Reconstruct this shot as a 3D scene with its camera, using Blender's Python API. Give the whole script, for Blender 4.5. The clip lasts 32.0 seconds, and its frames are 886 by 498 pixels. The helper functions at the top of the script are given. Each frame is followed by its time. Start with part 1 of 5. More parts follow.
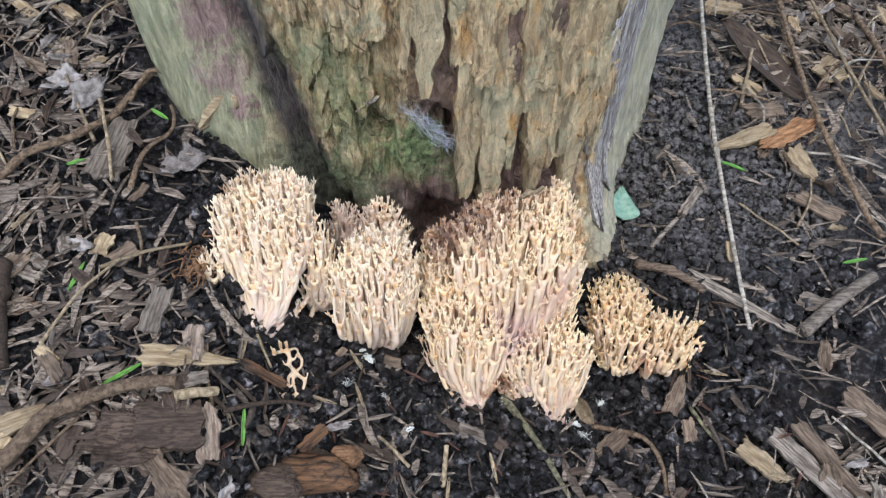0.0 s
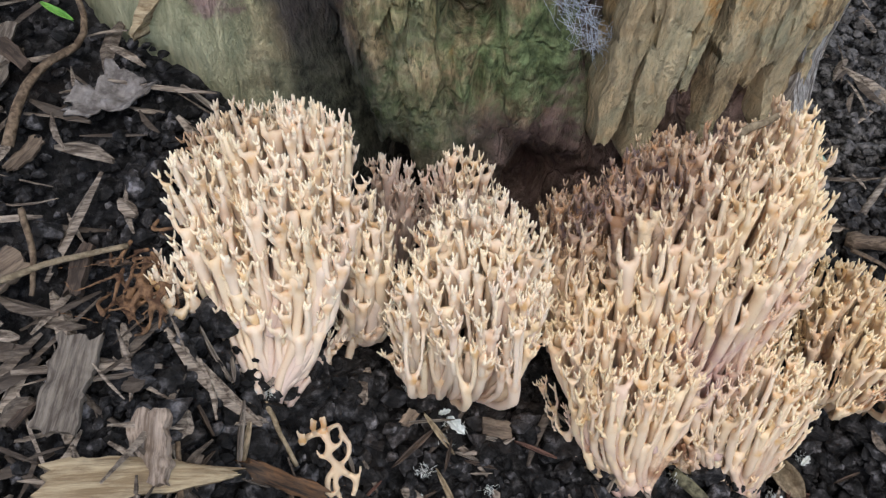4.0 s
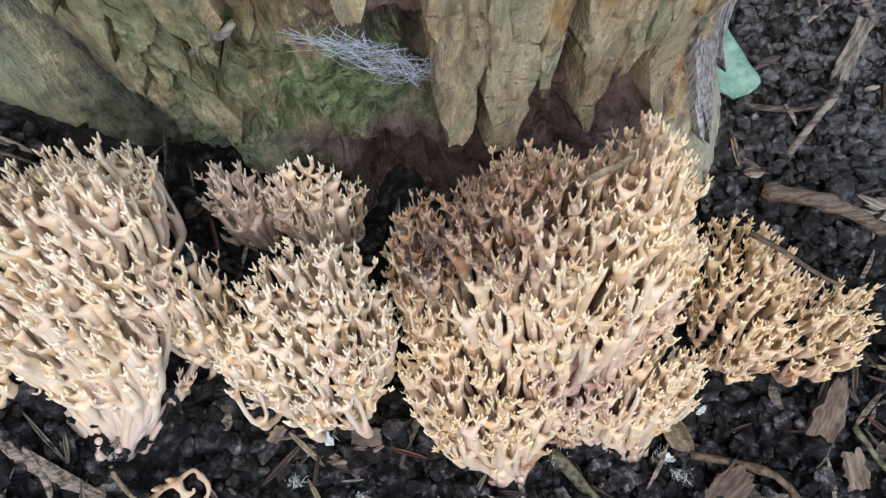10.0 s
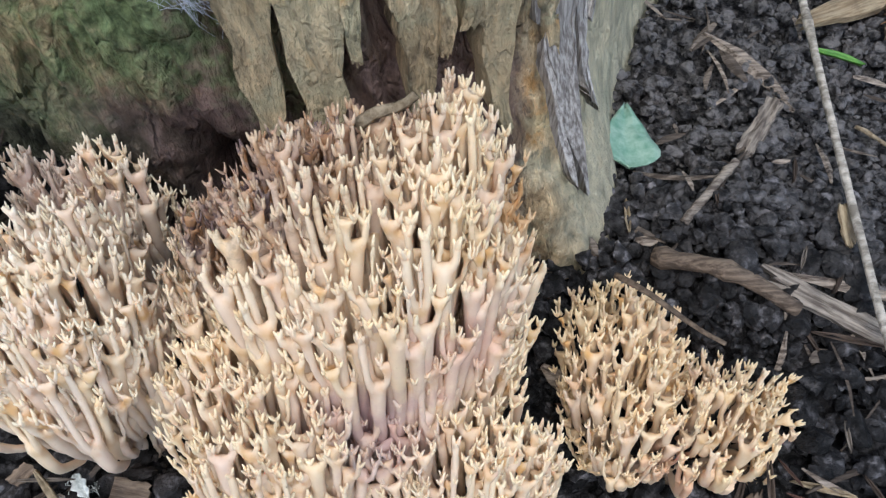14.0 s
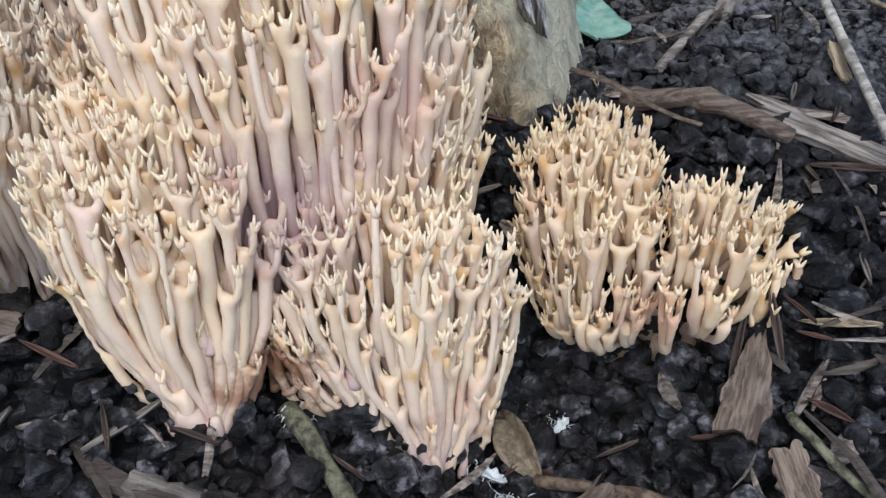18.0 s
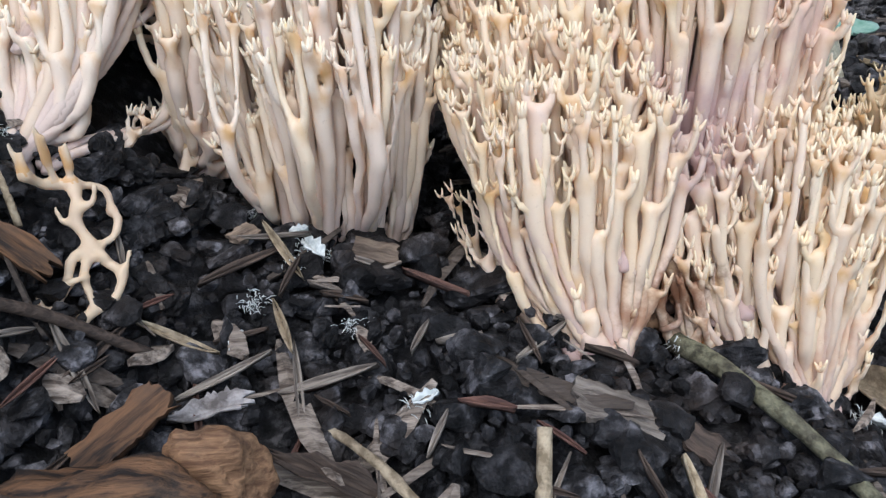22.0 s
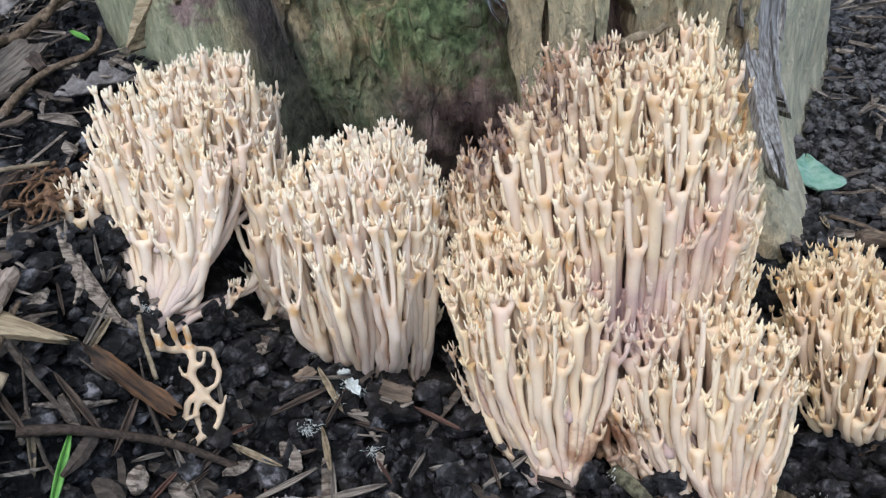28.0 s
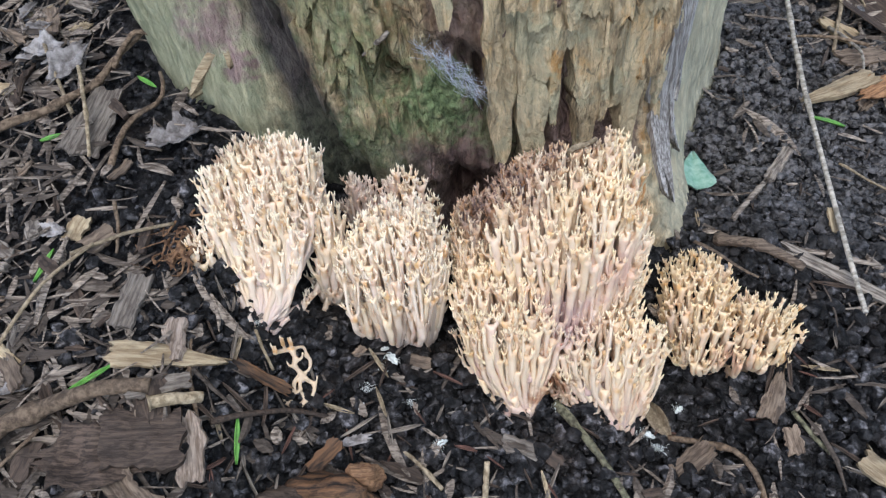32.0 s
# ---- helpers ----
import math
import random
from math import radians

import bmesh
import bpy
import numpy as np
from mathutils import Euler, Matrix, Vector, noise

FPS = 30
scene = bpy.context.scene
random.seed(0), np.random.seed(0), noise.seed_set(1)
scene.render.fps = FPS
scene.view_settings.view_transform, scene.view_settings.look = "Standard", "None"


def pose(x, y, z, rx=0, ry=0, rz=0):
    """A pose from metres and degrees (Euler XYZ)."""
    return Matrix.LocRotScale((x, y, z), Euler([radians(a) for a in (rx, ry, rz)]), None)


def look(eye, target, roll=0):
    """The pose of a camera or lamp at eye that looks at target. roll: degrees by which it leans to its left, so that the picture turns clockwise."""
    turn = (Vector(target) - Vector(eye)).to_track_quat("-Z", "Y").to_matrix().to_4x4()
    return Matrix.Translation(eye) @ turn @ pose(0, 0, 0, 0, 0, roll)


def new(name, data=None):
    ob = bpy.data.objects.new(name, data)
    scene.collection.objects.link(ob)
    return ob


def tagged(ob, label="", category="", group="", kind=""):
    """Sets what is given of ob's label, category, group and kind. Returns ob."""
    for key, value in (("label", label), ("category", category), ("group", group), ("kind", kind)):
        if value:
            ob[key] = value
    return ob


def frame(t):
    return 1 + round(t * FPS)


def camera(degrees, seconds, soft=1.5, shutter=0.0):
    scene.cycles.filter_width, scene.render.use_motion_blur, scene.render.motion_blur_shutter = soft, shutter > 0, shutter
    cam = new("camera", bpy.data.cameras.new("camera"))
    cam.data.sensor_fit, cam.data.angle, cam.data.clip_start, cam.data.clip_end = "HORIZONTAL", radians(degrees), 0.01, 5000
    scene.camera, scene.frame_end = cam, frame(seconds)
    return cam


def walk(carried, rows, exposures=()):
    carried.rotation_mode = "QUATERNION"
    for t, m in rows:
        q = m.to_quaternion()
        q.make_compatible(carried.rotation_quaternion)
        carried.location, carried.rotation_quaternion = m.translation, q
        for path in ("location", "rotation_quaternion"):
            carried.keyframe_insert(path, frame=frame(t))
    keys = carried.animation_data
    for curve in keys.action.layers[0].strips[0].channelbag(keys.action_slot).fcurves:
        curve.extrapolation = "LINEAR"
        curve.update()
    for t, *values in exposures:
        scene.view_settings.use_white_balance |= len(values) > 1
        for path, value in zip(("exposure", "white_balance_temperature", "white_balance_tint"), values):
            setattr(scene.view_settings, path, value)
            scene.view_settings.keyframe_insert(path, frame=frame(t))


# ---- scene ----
cam = camera(60.4, 32.0, soft=1.3)
METRES, EYE, TILT, LEAN, TURN = 1.0, 0.39, -52.0, 0.0, 0.0
ROWS = [
    (0.0, 0.0, 0.0, 0.0, 0.0, 0.0, -0.0),
    (0.5, -0.0054, 0.0257, 0.0015, -0.47, 0.02, 0.21),
    (1.0, -0.0077, 0.054, 0.0033, -0.96, 0.11, 0.53),
    (1.5, -0.0092, 0.0788, 0.004, -1.49, 0.19, 0.78),
    (2.0, -0.0125, 0.1029, 0.0016, -2.01, 0.17, 0.92),
    (2.5, -0.0225, 0.1262, -0.0016, -2.59, 0.08, 1.03),
    (3.0, -0.0316, 0.1461, -0.0005, -3.39, -0.28, 1.28),
    (3.5, -0.0495, 0.1667, -0.0, -4.14, -1.11, 1.77),
    (4.0, -0.0646, 0.1855, 0.0076, -4.79, -2.56, 2.5),
    (4.5, -0.0722, 0.2042, 0.0189, -5.24, -4.84, 3.41),
    (6.5, -0.0863, 0.2323, 0.0709, -5.22, -17.71, 8.58),
    (7.0, -0.0856, 0.23, 0.0812, -5.09, -20.05, 9.27),
    (7.5, -0.0811, 0.2276, 0.0865, -5.08, -21.79, 9.38),
    (8.0, -0.0677, 0.2262, 0.0898, -4.84, -22.67, 9.18),
    (8.5, -0.0527, 0.2249, 0.0929, -4.56, -23.14, 8.67),
    (9.0, -0.0379, 0.2213, 0.0927, -4.33, -23.46, 7.95),
    (9.5, -0.021, 0.2235, 0.0911, -3.86, -23.54, 7.15),
    (10.0, 0.0022, 0.2221, 0.0887, -3.12, -22.83, 6.26),
    (10.5, 0.0166, 0.2243, 0.0831, -2.28, -21.12, 5.3),
    (11.0, 0.0321, 0.2252, 0.0752, -1.53, -18.39, 4.34),
    (11.5, 0.0407, 0.2315, 0.0618, -0.83, -15.72, 3.49),
    (12.0, 0.0483, 0.2363, 0.052, -0.24, -13.17, 2.89),
    (12.5, 0.053, 0.2394, 0.0407, 0.22, -10.9, 2.5),
    (13.0, 0.0549, 0.2386, 0.032, 0.65, -8.46, 2.26),
    (13.5, 0.0589, 0.239, 0.0205, 1.04, -6.24, 2.11),
    (15.5, 0.0677, 0.2421, -0.0162, 3.52, 4.18, 1.75),
    (16.0, 0.0693, 0.2486, -0.0279, 3.89, 5.75, 1.76),
    (16.5, 0.0737, 0.2557, -0.0391, 4.05, 6.76, 1.84),
    (17.0, 0.083, 0.2601, -0.0483, 4.0, 7.2, 1.91),
    (17.5, 0.0824, 0.2655, -0.0617, 3.61, 7.51, 2.14),
    (18.0, 0.0784, 0.2709, -0.0754, 3.03, 7.76, 2.44),
    (18.5, 0.0716, 0.2752, -0.0848, 2.22, 8.34, 2.89),
    (19.0, 0.0603, 0.2786, -0.0949, 1.65, 9.54, 3.29),
    (19.5, 0.0479, 0.2804, -0.0988, 1.15, 10.86, 3.47),
    (20.0, 0.0341, 0.2816, -0.1022, 0.93, 11.82, 3.51),
    (20.5, 0.0197, 0.2828, -0.1024, 1.12, 12.8, 3.32),
    (21.0, 0.008, 0.2846, -0.1077, 1.57, 13.95, 3.09),
    (21.5, -0.0038, 0.2841, -0.1123, 2.1, 15.23, 2.89),
    (22.0, -0.009, 0.2775, -0.1122, 2.74, 16.83, 2.64),
    (22.5, -0.022, 0.2724, -0.1112, 3.46, 18.7, 2.26),
    (23.0, -0.0339, 0.2685, -0.1089, 4.37, 20.13, 1.79),
    (23.5, -0.0411, 0.2664, -0.1065, 5.14, 21.58, 1.48),
    (24.0, -0.0425, 0.2622, -0.1039, 5.85, 22.92, 1.22),
    (24.5, -0.0398, 0.2565, -0.1015, 6.64, 24.29, 0.86),
    (26.5, -0.0027, 0.231, -0.1082, 10.08, 25.28, -0.75),
    (27.0, 0.0123, 0.2268, -0.1038, 10.44, 23.69, -0.87),
    (27.5, 0.0182, 0.221, -0.1001, 10.26, 21.19, -0.87),
    (28.0, 0.0242, 0.2098, -0.0936, 9.72, 17.95, -0.81),
    (28.5, 0.0261, 0.1992, -0.0817, 8.87, 14.49, -0.62),
    (29.0, 0.0241, 0.1931, -0.0688, 7.96, 10.86, -0.3),
    (29.5, 0.0257, 0.1776, -0.0531, 7.1, 8.0, 0.12),
    (30.0, 0.0214, 0.1632, -0.0373, 6.37, 5.7, 0.54),
    (30.5, 0.0195, 0.1527, -0.0296, 5.68, 3.92, 0.96),
    (31.0, 0.0161, 0.1251, -0.0244, 5.25, 2.85, 1.29),
    (31.5, 0.0125, 0.0969, -0.0238, 4.93, 2.28, 1.55),
    (32.0, 0.0119, 0.0745, -0.0236, 4.59, 1.96, 1.72),
]
EXPOSURES = [(0.0, 0.76, 6500, 10), (2.0, 0.64, 6500, 10), (4.0, 0.37, 6800, 10), (9.0, 0.52, 6400, 9), (13.0, 0.50, 6400, 9), (17.0, 0.40, 6150, 9), (20.0, 0.52, 6050, 11), (24.0, 0.56, 6200, 8), (28.0, 0.50, 6200, 8), (30.0, 0.47, 6450, 9), (32.0, 0.68, 6250, 9)]
walk(cam, [(t, pose(0, 0, EYE, TILT, LEAN, TURN) @ pose(METRES * x, METRES * y, METRES * z, 90 + pitch, roll, yaw)) for t, x, y, z, yaw, pitch, roll in ROWS], exposures=EXPOSURES)

# ---- world and light: an overcast day under trees, light from above and in front ----
world = bpy.data.worlds.new("overcast_sky")
scene.world = world
world.use_nodes = True
wn = world.node_tree.nodes
sky = wn.new("ShaderNodeTexSky")
sky.sky_type, sky.sun_disc = "NISHITA", False
sky.sun_elevation, sky.sun_rotation = radians(58), radians(200)
sky.air_density, sky.dust_density, sky.ozone_density = 1.0, 2.0, 1.5
world.node_tree.links.new(sky.outputs[0], wn["Background"].inputs[0])
wn["Background"].inputs[1].default_value = 0.15
sun = new("sun", bpy.data.lights.new("sun", "SUN"))
sun.data.energy, sun.data.angle, sun.data.color = 1.3, radians(55), (0.97, 0.985, 1.0)
sun.matrix_world = look((0.22, -0.26, 1.0), (0, 0.08, 0))

# ---- materials ----
def mat(name, rough=0.8, spec=0.3):
    m = bpy.data.materials.new(name)
    m.use_nodes = True
    p = m.node_tree.nodes["Principled BSDF"]
    p.inputs["Roughness"].default_value = rough
    p.inputs["Specular IOR Level"].default_value = spec
    return m, m.node_tree, p


def node(nt, kind, **kw):
    n = nt.nodes.new(kind)
    for k, v in kw.items():
        n.inputs[k.replace("_", " ")].default_value = v
    return n


def coords(nt, scale=(1, 1, 1), space="Object"):
    if space == "World":
        src = nt.nodes.new("ShaderNodeNewGeometry").outputs["Position"]
    else:
        src = nt.nodes.new("ShaderNodeTexCoord").outputs[space]
    mp = nt.nodes.new("ShaderNodeMapping")
    mp.inputs["Scale"].default_value = scale
    nt.links.new(src, mp.inputs[0])
    return mp.outputs[0]


def noise_tex(nt, co, scale, detail=5, rough=0.6, dist=0.0):
    n = node(nt, "ShaderNodeTexNoise", Scale=scale, Detail=detail, Roughness=rough, Distortion=dist)
    nt.links.new(co, n.inputs["Vector"])
    return n.outputs["Fac"]


def ramp(nt, fac, *stops):
    r = nt.nodes.new("ShaderNodeValToRGB")
    el = r.color_ramp.elements
    while len(el) < len(stops):
        el.new(0.5)
    for e, (pos, c) in zip(el, stops):
        e.position = pos
        e.color = (*c, 1) if len(c) == 3 else c
    nt.links.new(fac, r.inputs[0])
    return r.outputs[0]


def blend(nt, fac, a, b, mode="MIX"):
    n = nt.nodes.new("ShaderNodeMix")
    n.data_type, n.blend_type = "RGBA", mode
    for sock, v in ((n.inputs[0], fac), (n.inputs[6], a), (n.inputs[7], b)):
        if hasattr(v, "is_linked"):
            nt.links.new(v, sock)
        else:
            sock.default_value = v if isinstance(v, (int, float)) else (*v, 1)
    return n.outputs[2]


def maths(nt, op, a, b=0.0):
    n = nt.nodes.new("ShaderNodeMath")
    n.operation = op
    for sock, v in ((n.inputs[0], a), (n.inputs[1], b)):
        if hasattr(v, "is_linked"):
            nt.links.new(v, sock)
        else:
            sock.default_value = v
    return n.outputs[0]


def step(nt, v, lo, hi):
    n = nt.nodes.new("ShaderNodeMapRange")
    n.interpolation_type = "SMOOTHSTEP"
    nt.links.new(v, n.inputs[0])
    n.inputs[1].default_value, n.inputs[2].default_value = lo, hi
    return n.outputs[0]


def bump(nt, p, height, strength, distance):
    b = node(nt, "ShaderNodeBump", Strength=strength, Distance=distance)
    nt.links.new(height, b.inputs["Height"])
    nt.links.new(b.outputs[0], p.inputs["Normal"])


def near(nt, centre, lo, hi, wobble=0.0):
    """1 inside a blotch round a point of the place, 0 outside, with a ragged rim."""
    pos = nt.nodes.new("ShaderNodeNewGeometry").outputs["Position"]
    d = nt.nodes.new("ShaderNodeVectorMath")
    d.operation = "DISTANCE"
    nt.links.new(pos, d.inputs[0])
    d.inputs[1].default_value = centre
    v = d.outputs["Value"]
    if wobble:
        n = noise_tex(nt, pos, 160, 4)
        v = maths(nt, "ADD", v, maths(nt, "MULTIPLY", maths(nt, "SUBTRACT", n, 0.5), wobble))
    n = nt.nodes.new("ShaderNodeMapRange")
    n.interpolation_type = "SMOOTHSTEP"
    nt.links.new(v, n.inputs[0])
    n.inputs[1].default_value, n.inputs[2].default_value, n.inputs[3].default_value, n.inputs[4].default_value = lo, hi, 1, 0
    return n.outputs[0]


def coral_material(name, tip, stem, low, rots=(), decay=()):
    m, nt, p = mat(name, 0.55, 0.3)
    age = nt.nodes.new("ShaderNodeAttribute")
    age.attribute_name = "age"
    axil = nt.nodes.new("ShaderNodeAttribute")
    axil.attribute_name = "axil"
    co = coords(nt, space="World")
    wob = maths(nt, "ADD", age.outputs["Fac"], maths(nt, "MULTIPLY", maths(nt, "SUBTRACT", noise_tex(nt, co, 90, 3), 0.5), 0.35))
    c = ramp(nt, wob, (0.05, low), (0.40, stem), (0.80, tuple(0.6 * a + 0.4 * b for a, b in zip(stem, tip))), (0.98, tip))
    c = blend(nt, maths(nt, "MULTIPLY", maths(nt, "MULTIPLY", axil.outputs["Fac"], step(nt, age.outputs["Fac"], 0.34, 0.54)), 0.85), c, (0.62, 0.33, 0.09))
    mott = step(nt, noise_tex(nt, co, 45, 4), 0.54, 0.72)
    c = blend(nt, maths(nt, "MULTIPLY", mott, 0.35), c, (0.62, 0.42, 0.36))
    pale = step(nt, noise_tex(nt, coords(nt, (1, 1, 1.3), "World"), 33, 2), 0.55, 0.7)
    c = blend(nt, maths(nt, "MULTIPLY", pale, 0.35), c, (0.82, 0.70, 0.54))
    own = nt.nodes.new("ShaderNodeObjectInfo").outputs["Random"]
    c = blend(nt, maths(nt, "MULTIPLY", step(nt, own, 0.62, 1.0), 0.4), c, (0.80, 0.62, 0.36))
    c = blend(nt, maths(nt, "MULTIPLY", step(nt, own, 0.30, 0.0), 0.25), c, (0.74, 0.55, 0.49))
    grain = noise_tex(nt, co, 1400, 3)
    c = blend(nt, maths(nt, "MULTIPLY", step(nt, grain, 0.62, 0.75), 0.25), c, (0.36, 0.19, 0.08))
    for centre, lo, hi, colour, much in rots:
        c = blend(nt, maths(nt, "MULTIPLY", near(nt, centre, lo, hi, 0.03), much), c, colour)
    for centre, lo, hi in decay:
        zone = near(nt, centre, lo, hi, 0.02)
        c = blend(nt, maths(nt, "MULTIPLY", zone, 0.45), c, (0.46, 0.30, 0.24))
        c = blend(nt, maths(nt, "MULTIPLY", zone, maths(nt, "MULTIPLY", step(nt, noise_tex(nt, co, 170, 4), 0.50, 0.60), 0.75)), c, (0.36, 0.18, 0.075))
        c = blend(nt, maths(nt, "MULTIPLY", zone, maths(nt, "MULTIPLY", step(nt, noise_tex(nt, co, 230, 5, 0.6, 0.5), 0.53, 0.62), 0.85)), c, (0.11, 0.075, 0.08))
    nt.links.new(c, p.inputs["Base Color"])
    p.subsurface_method = "BURLEY"
    p.inputs["Subsurface Weight"].default_value = 0.22
    p.inputs["Subsurface Radius"].default_value = (0.005, 0.003, 0.002)
    p.inputs["Subsurface Scale"].default_value = 0.7
    bump(nt, p, noise_tex(nt, co, 700, 4), 0.15, 0.0006)
    return m


BROWN, DARK = (0.24, 0.11, 0.045), (0.05, 0.03, 0.022)
CORAL_PALE = coral_material("coral_pale_pink", (0.90, 0.79, 0.60), (0.815, 0.655, 0.51), (0.64, 0.49, 0.41),
                            [((-0.104, 0.288, 0.085), 0.002, 0.016, BROWN, 0.5), ((-0.124, 0.288, 0.072), 0.006, 0.022, BROWN, 0.75),
                             ((-0.133, 0.250, 0.058), 0.006, 0.016, BROWN, 0.5), ((-0.055, 0.296, 0.035), 0.012, 0.035, (0.50, 0.36, 0.35), 0.5)])
CORAL_TAN = coral_material("coral_tan", (0.89, 0.75, 0.51), (0.78, 0.60, 0.435), (0.53, 0.37, 0.32),
                           [((0.036, 0.232, 0.024), 0.006, 0.028, (0.50, 0.32, 0.33), 0.75), ((0.058, 0.240, 0.045), 0.004, 0.022, (0.60, 0.36, 0.30), 0.6), ((0.004, 0.215, 0.012), 0.002, 0.014, (0.62, 0.42, 0.42), 0.6), ((0.034, 0.216, -0.004), 0.004, 0.013, (0.16, 0.07, 0.04), 0.85), ((0.070, 0.212, -0.018), 0.003, 0.014, (0.62, 0.33, 0.20), 0.5),
                            ((-0.002, 0.280, 0.056), 0.010, 0.030, (0.38, 0.21, 0.10), 0.5), ((0.020, 0.272, 0.080), 0.010, 0.032, (0.40, 0.22, 0.11), 0.5),
                            ((0.044, 0.282, 0.092), 0.008, 0.024, (0.42, 0.24, 0.12), 0.45),
                            ((0.000, 0.264, 0.060), 0.004, 0.014, DARK, 0.85), ((0.022, 0.260, 0.078), 0.003, 0.013, DARK, 0.8),
                            ((0.010, 0.280, 0.076), 0.004, 0.016, (0.10, 0.06, 0.045), 0.75),
                            ((0.080, 0.268, 0.062), 0.004, 0.020, (0.50, 0.22, 0.05), 0.75), ((0.030, 0.206, -0.004), 0.004, 0.014, (0.27, 0.12, 0.06), 0.85)],
                           [((0.004, 0.268, 0.060), 0.010, 0.028), ((0.024, 0.268, 0.076), 0.012, 0.030), ((0.046, 0.284, 0.088), 0.006, 0.022)])
CORAL_OCHRE = coral_material("coral_ochre", (0.87, 0.70, 0.45), (0.74, 0.56, 0.37), (0.52, 0.36, 0.26),
                             [((0.125, 0.262, 0.026), 0.002, 0.016, (0.42, 0.20, 0.06), 0.6), ((0.118, 0.222, -0.006), 0.002, 0.012, (0.55, 0.27, 0.18), 0.6)])
CORAL_LIMP = coral_material("coral_limp", (0.82, 0.70, 0.52), (0.70, 0.54, 0.35), (0.58, 0.42, 0.26))


def soil_material(name):
    m, nt, p = mat(name, 0.62, 0.25)
    co = coords(nt, space="World")
    isl = nt.nodes.new("ShaderNodeNewGeometry").outputs["Random Per Island"]
    c = ramp(nt, noise_tex(nt, co, 260, 6), (0.38, (0.003, 0.0029, 0.003)), (0.53, (0.021, 0.0202, 0.0206)), (0.70, (0.135, 0.130, 0.133)))
    c = blend(nt, maths(nt, "MULTIPLY", step(nt, noise_tex(nt, co, 30, 4), 0.5, 0.72), 0.6), c, (0.032, 0.024, 0.019))
    c = blend(nt, 1.0, c, ramp(nt, isl, (0.0, (0.35, 0.35, 0.35)), (0.55, (0.85, 0.85, 0.86)), (1.0, (2.3, 2.3, 2.33))), "MULTIPLY")
    # blends a ragged patch of paler grey into the soil behind, to the right
    dry = maths(nt, "MULTIPLY", near(nt, (0.19, 0.42, 0.02), 0.08, 0.17, 0.05), step(nt, noise_tex(nt, co, 240, 6, 0.7), 0.40, 0.60))
    c = blend(nt, maths(nt, "MULTIPLY", dry, 0.88), c, (0.185, 0.176, 0.172))
    nt.links.new(c, p.inputs["Base Color"])
    bump(nt, p, maths(nt, "ADD", noise_tex(nt, co, 1100, 5), maths(nt, "MULTIPLY", noise_tex(nt, co, 420, 4), 1.2)), 0.9, 0.0009)
    return m


SOIL = soil_material("dark_soil")


def wood_material(name, a, b, rough=0.8, along=(60, 700, 700), islands=False):
    m, nt, p = mat(name, rough, 0.25)
    co = coords(nt, (along[0] / 100, along[1] / 100, along[2] / 100))
    f = noise_tex(nt, co, 100, 5, 0.65)
    c = ramp(nt, f, (0.40, tuple(0.75 * v for v in a)), (0.62, b))
    if islands:
        r = nt.nodes.new("ShaderNodeNewGeometry").outputs["Random Per Island"]
    else:
        r = nt.nodes.new("ShaderNodeObjectInfo").outputs["Random"]
    c = blend(nt, step(nt, r, 0.75, 0.15) if islands else r, c, blend(nt, 0.85 if islands else 0.45, c, (0.05, 0.038, 0.030)))
    big = noise_tex(nt, coords(nt, space="World"), 110, 4)
    c = blend(nt, maths(nt, "MULTIPLY", step(nt, big, 0.5, 0.75), 0.5), c, (0.06, 0.048, 0.038))
    nt.links.new(c, p.inputs["Base Color"])
    bump(nt, p, f, 0.7, 0.0015)
    return m


CHIP_PALE = wood_material("pale_split_wood", (0.42, 0.30, 0.17), (0.62, 0.50, 0.32))
CHIP_BROWN = wood_material("brown_chip_wood", (0.13, 0.092, 0.066), (0.33, 0.25, 0.18))
CHIP_GREY = wood_material("weathered_grey_wood", (0.15, 0.122, 0.10), (0.39, 0.34, 0.28))
CHIP_DARK = wood_material("damp_dark_wood", (0.05, 0.036, 0.028), (0.14, 0.10, 0.075))
TWIG = wood_material("twig_bark", (0.12, 0.08, 0.05), (0.29, 0.21, 0.14), along=(350, 350, 350))
RUSTY = wood_material("dark_rusty_wood", (0.026, 0.020, 0.017), (0.19, 0.10, 0.05), along=(40, 420, 420))
TAN_BARK = wood_material("tan_bark", (0.26, 0.19, 0.14), (0.56, 0.45, 0.36))
GREY_STRAW = wood_material("grey_dry_stalk", (0.30, 0.27, 0.22), (0.60, 0.55, 0.47), along=(120, 350, 350))
DRIED = wood_material("dried_fungus", (0.12, 0.055, 0.028), (0.36, 0.20, 0.10), along=(300, 300, 300))
STRAW = wood_material("dry_straw", (0.30, 0.23, 0.14), (0.52, 0.42, 0.28), along=(350, 350, 350))
LITTER = wood_material("shredded_litter", (0.12, 0.092, 0.072), (0.43, 0.36, 0.29), islands=True)
ORANGE_BARK = wood_material("orange_bark", (0.26, 0.125, 0.06), (0.50, 0.28, 0.14))
MOSSY = wood_material("mossy_twig_bark", (0.085, 0.085, 0.045), (0.34, 0.33, 0.20), along=(350, 350, 350))
REDBROWN = wood_material("red_brown_needle", (0.10, 0.05, 0.04), (0.22, 0.115, 0.085))
GREY_LEAF = wood_material("dead_grey_leaf", (0.20, 0.18, 0.168), (0.46, 0.43, 0.41), along=(200, 200, 200))


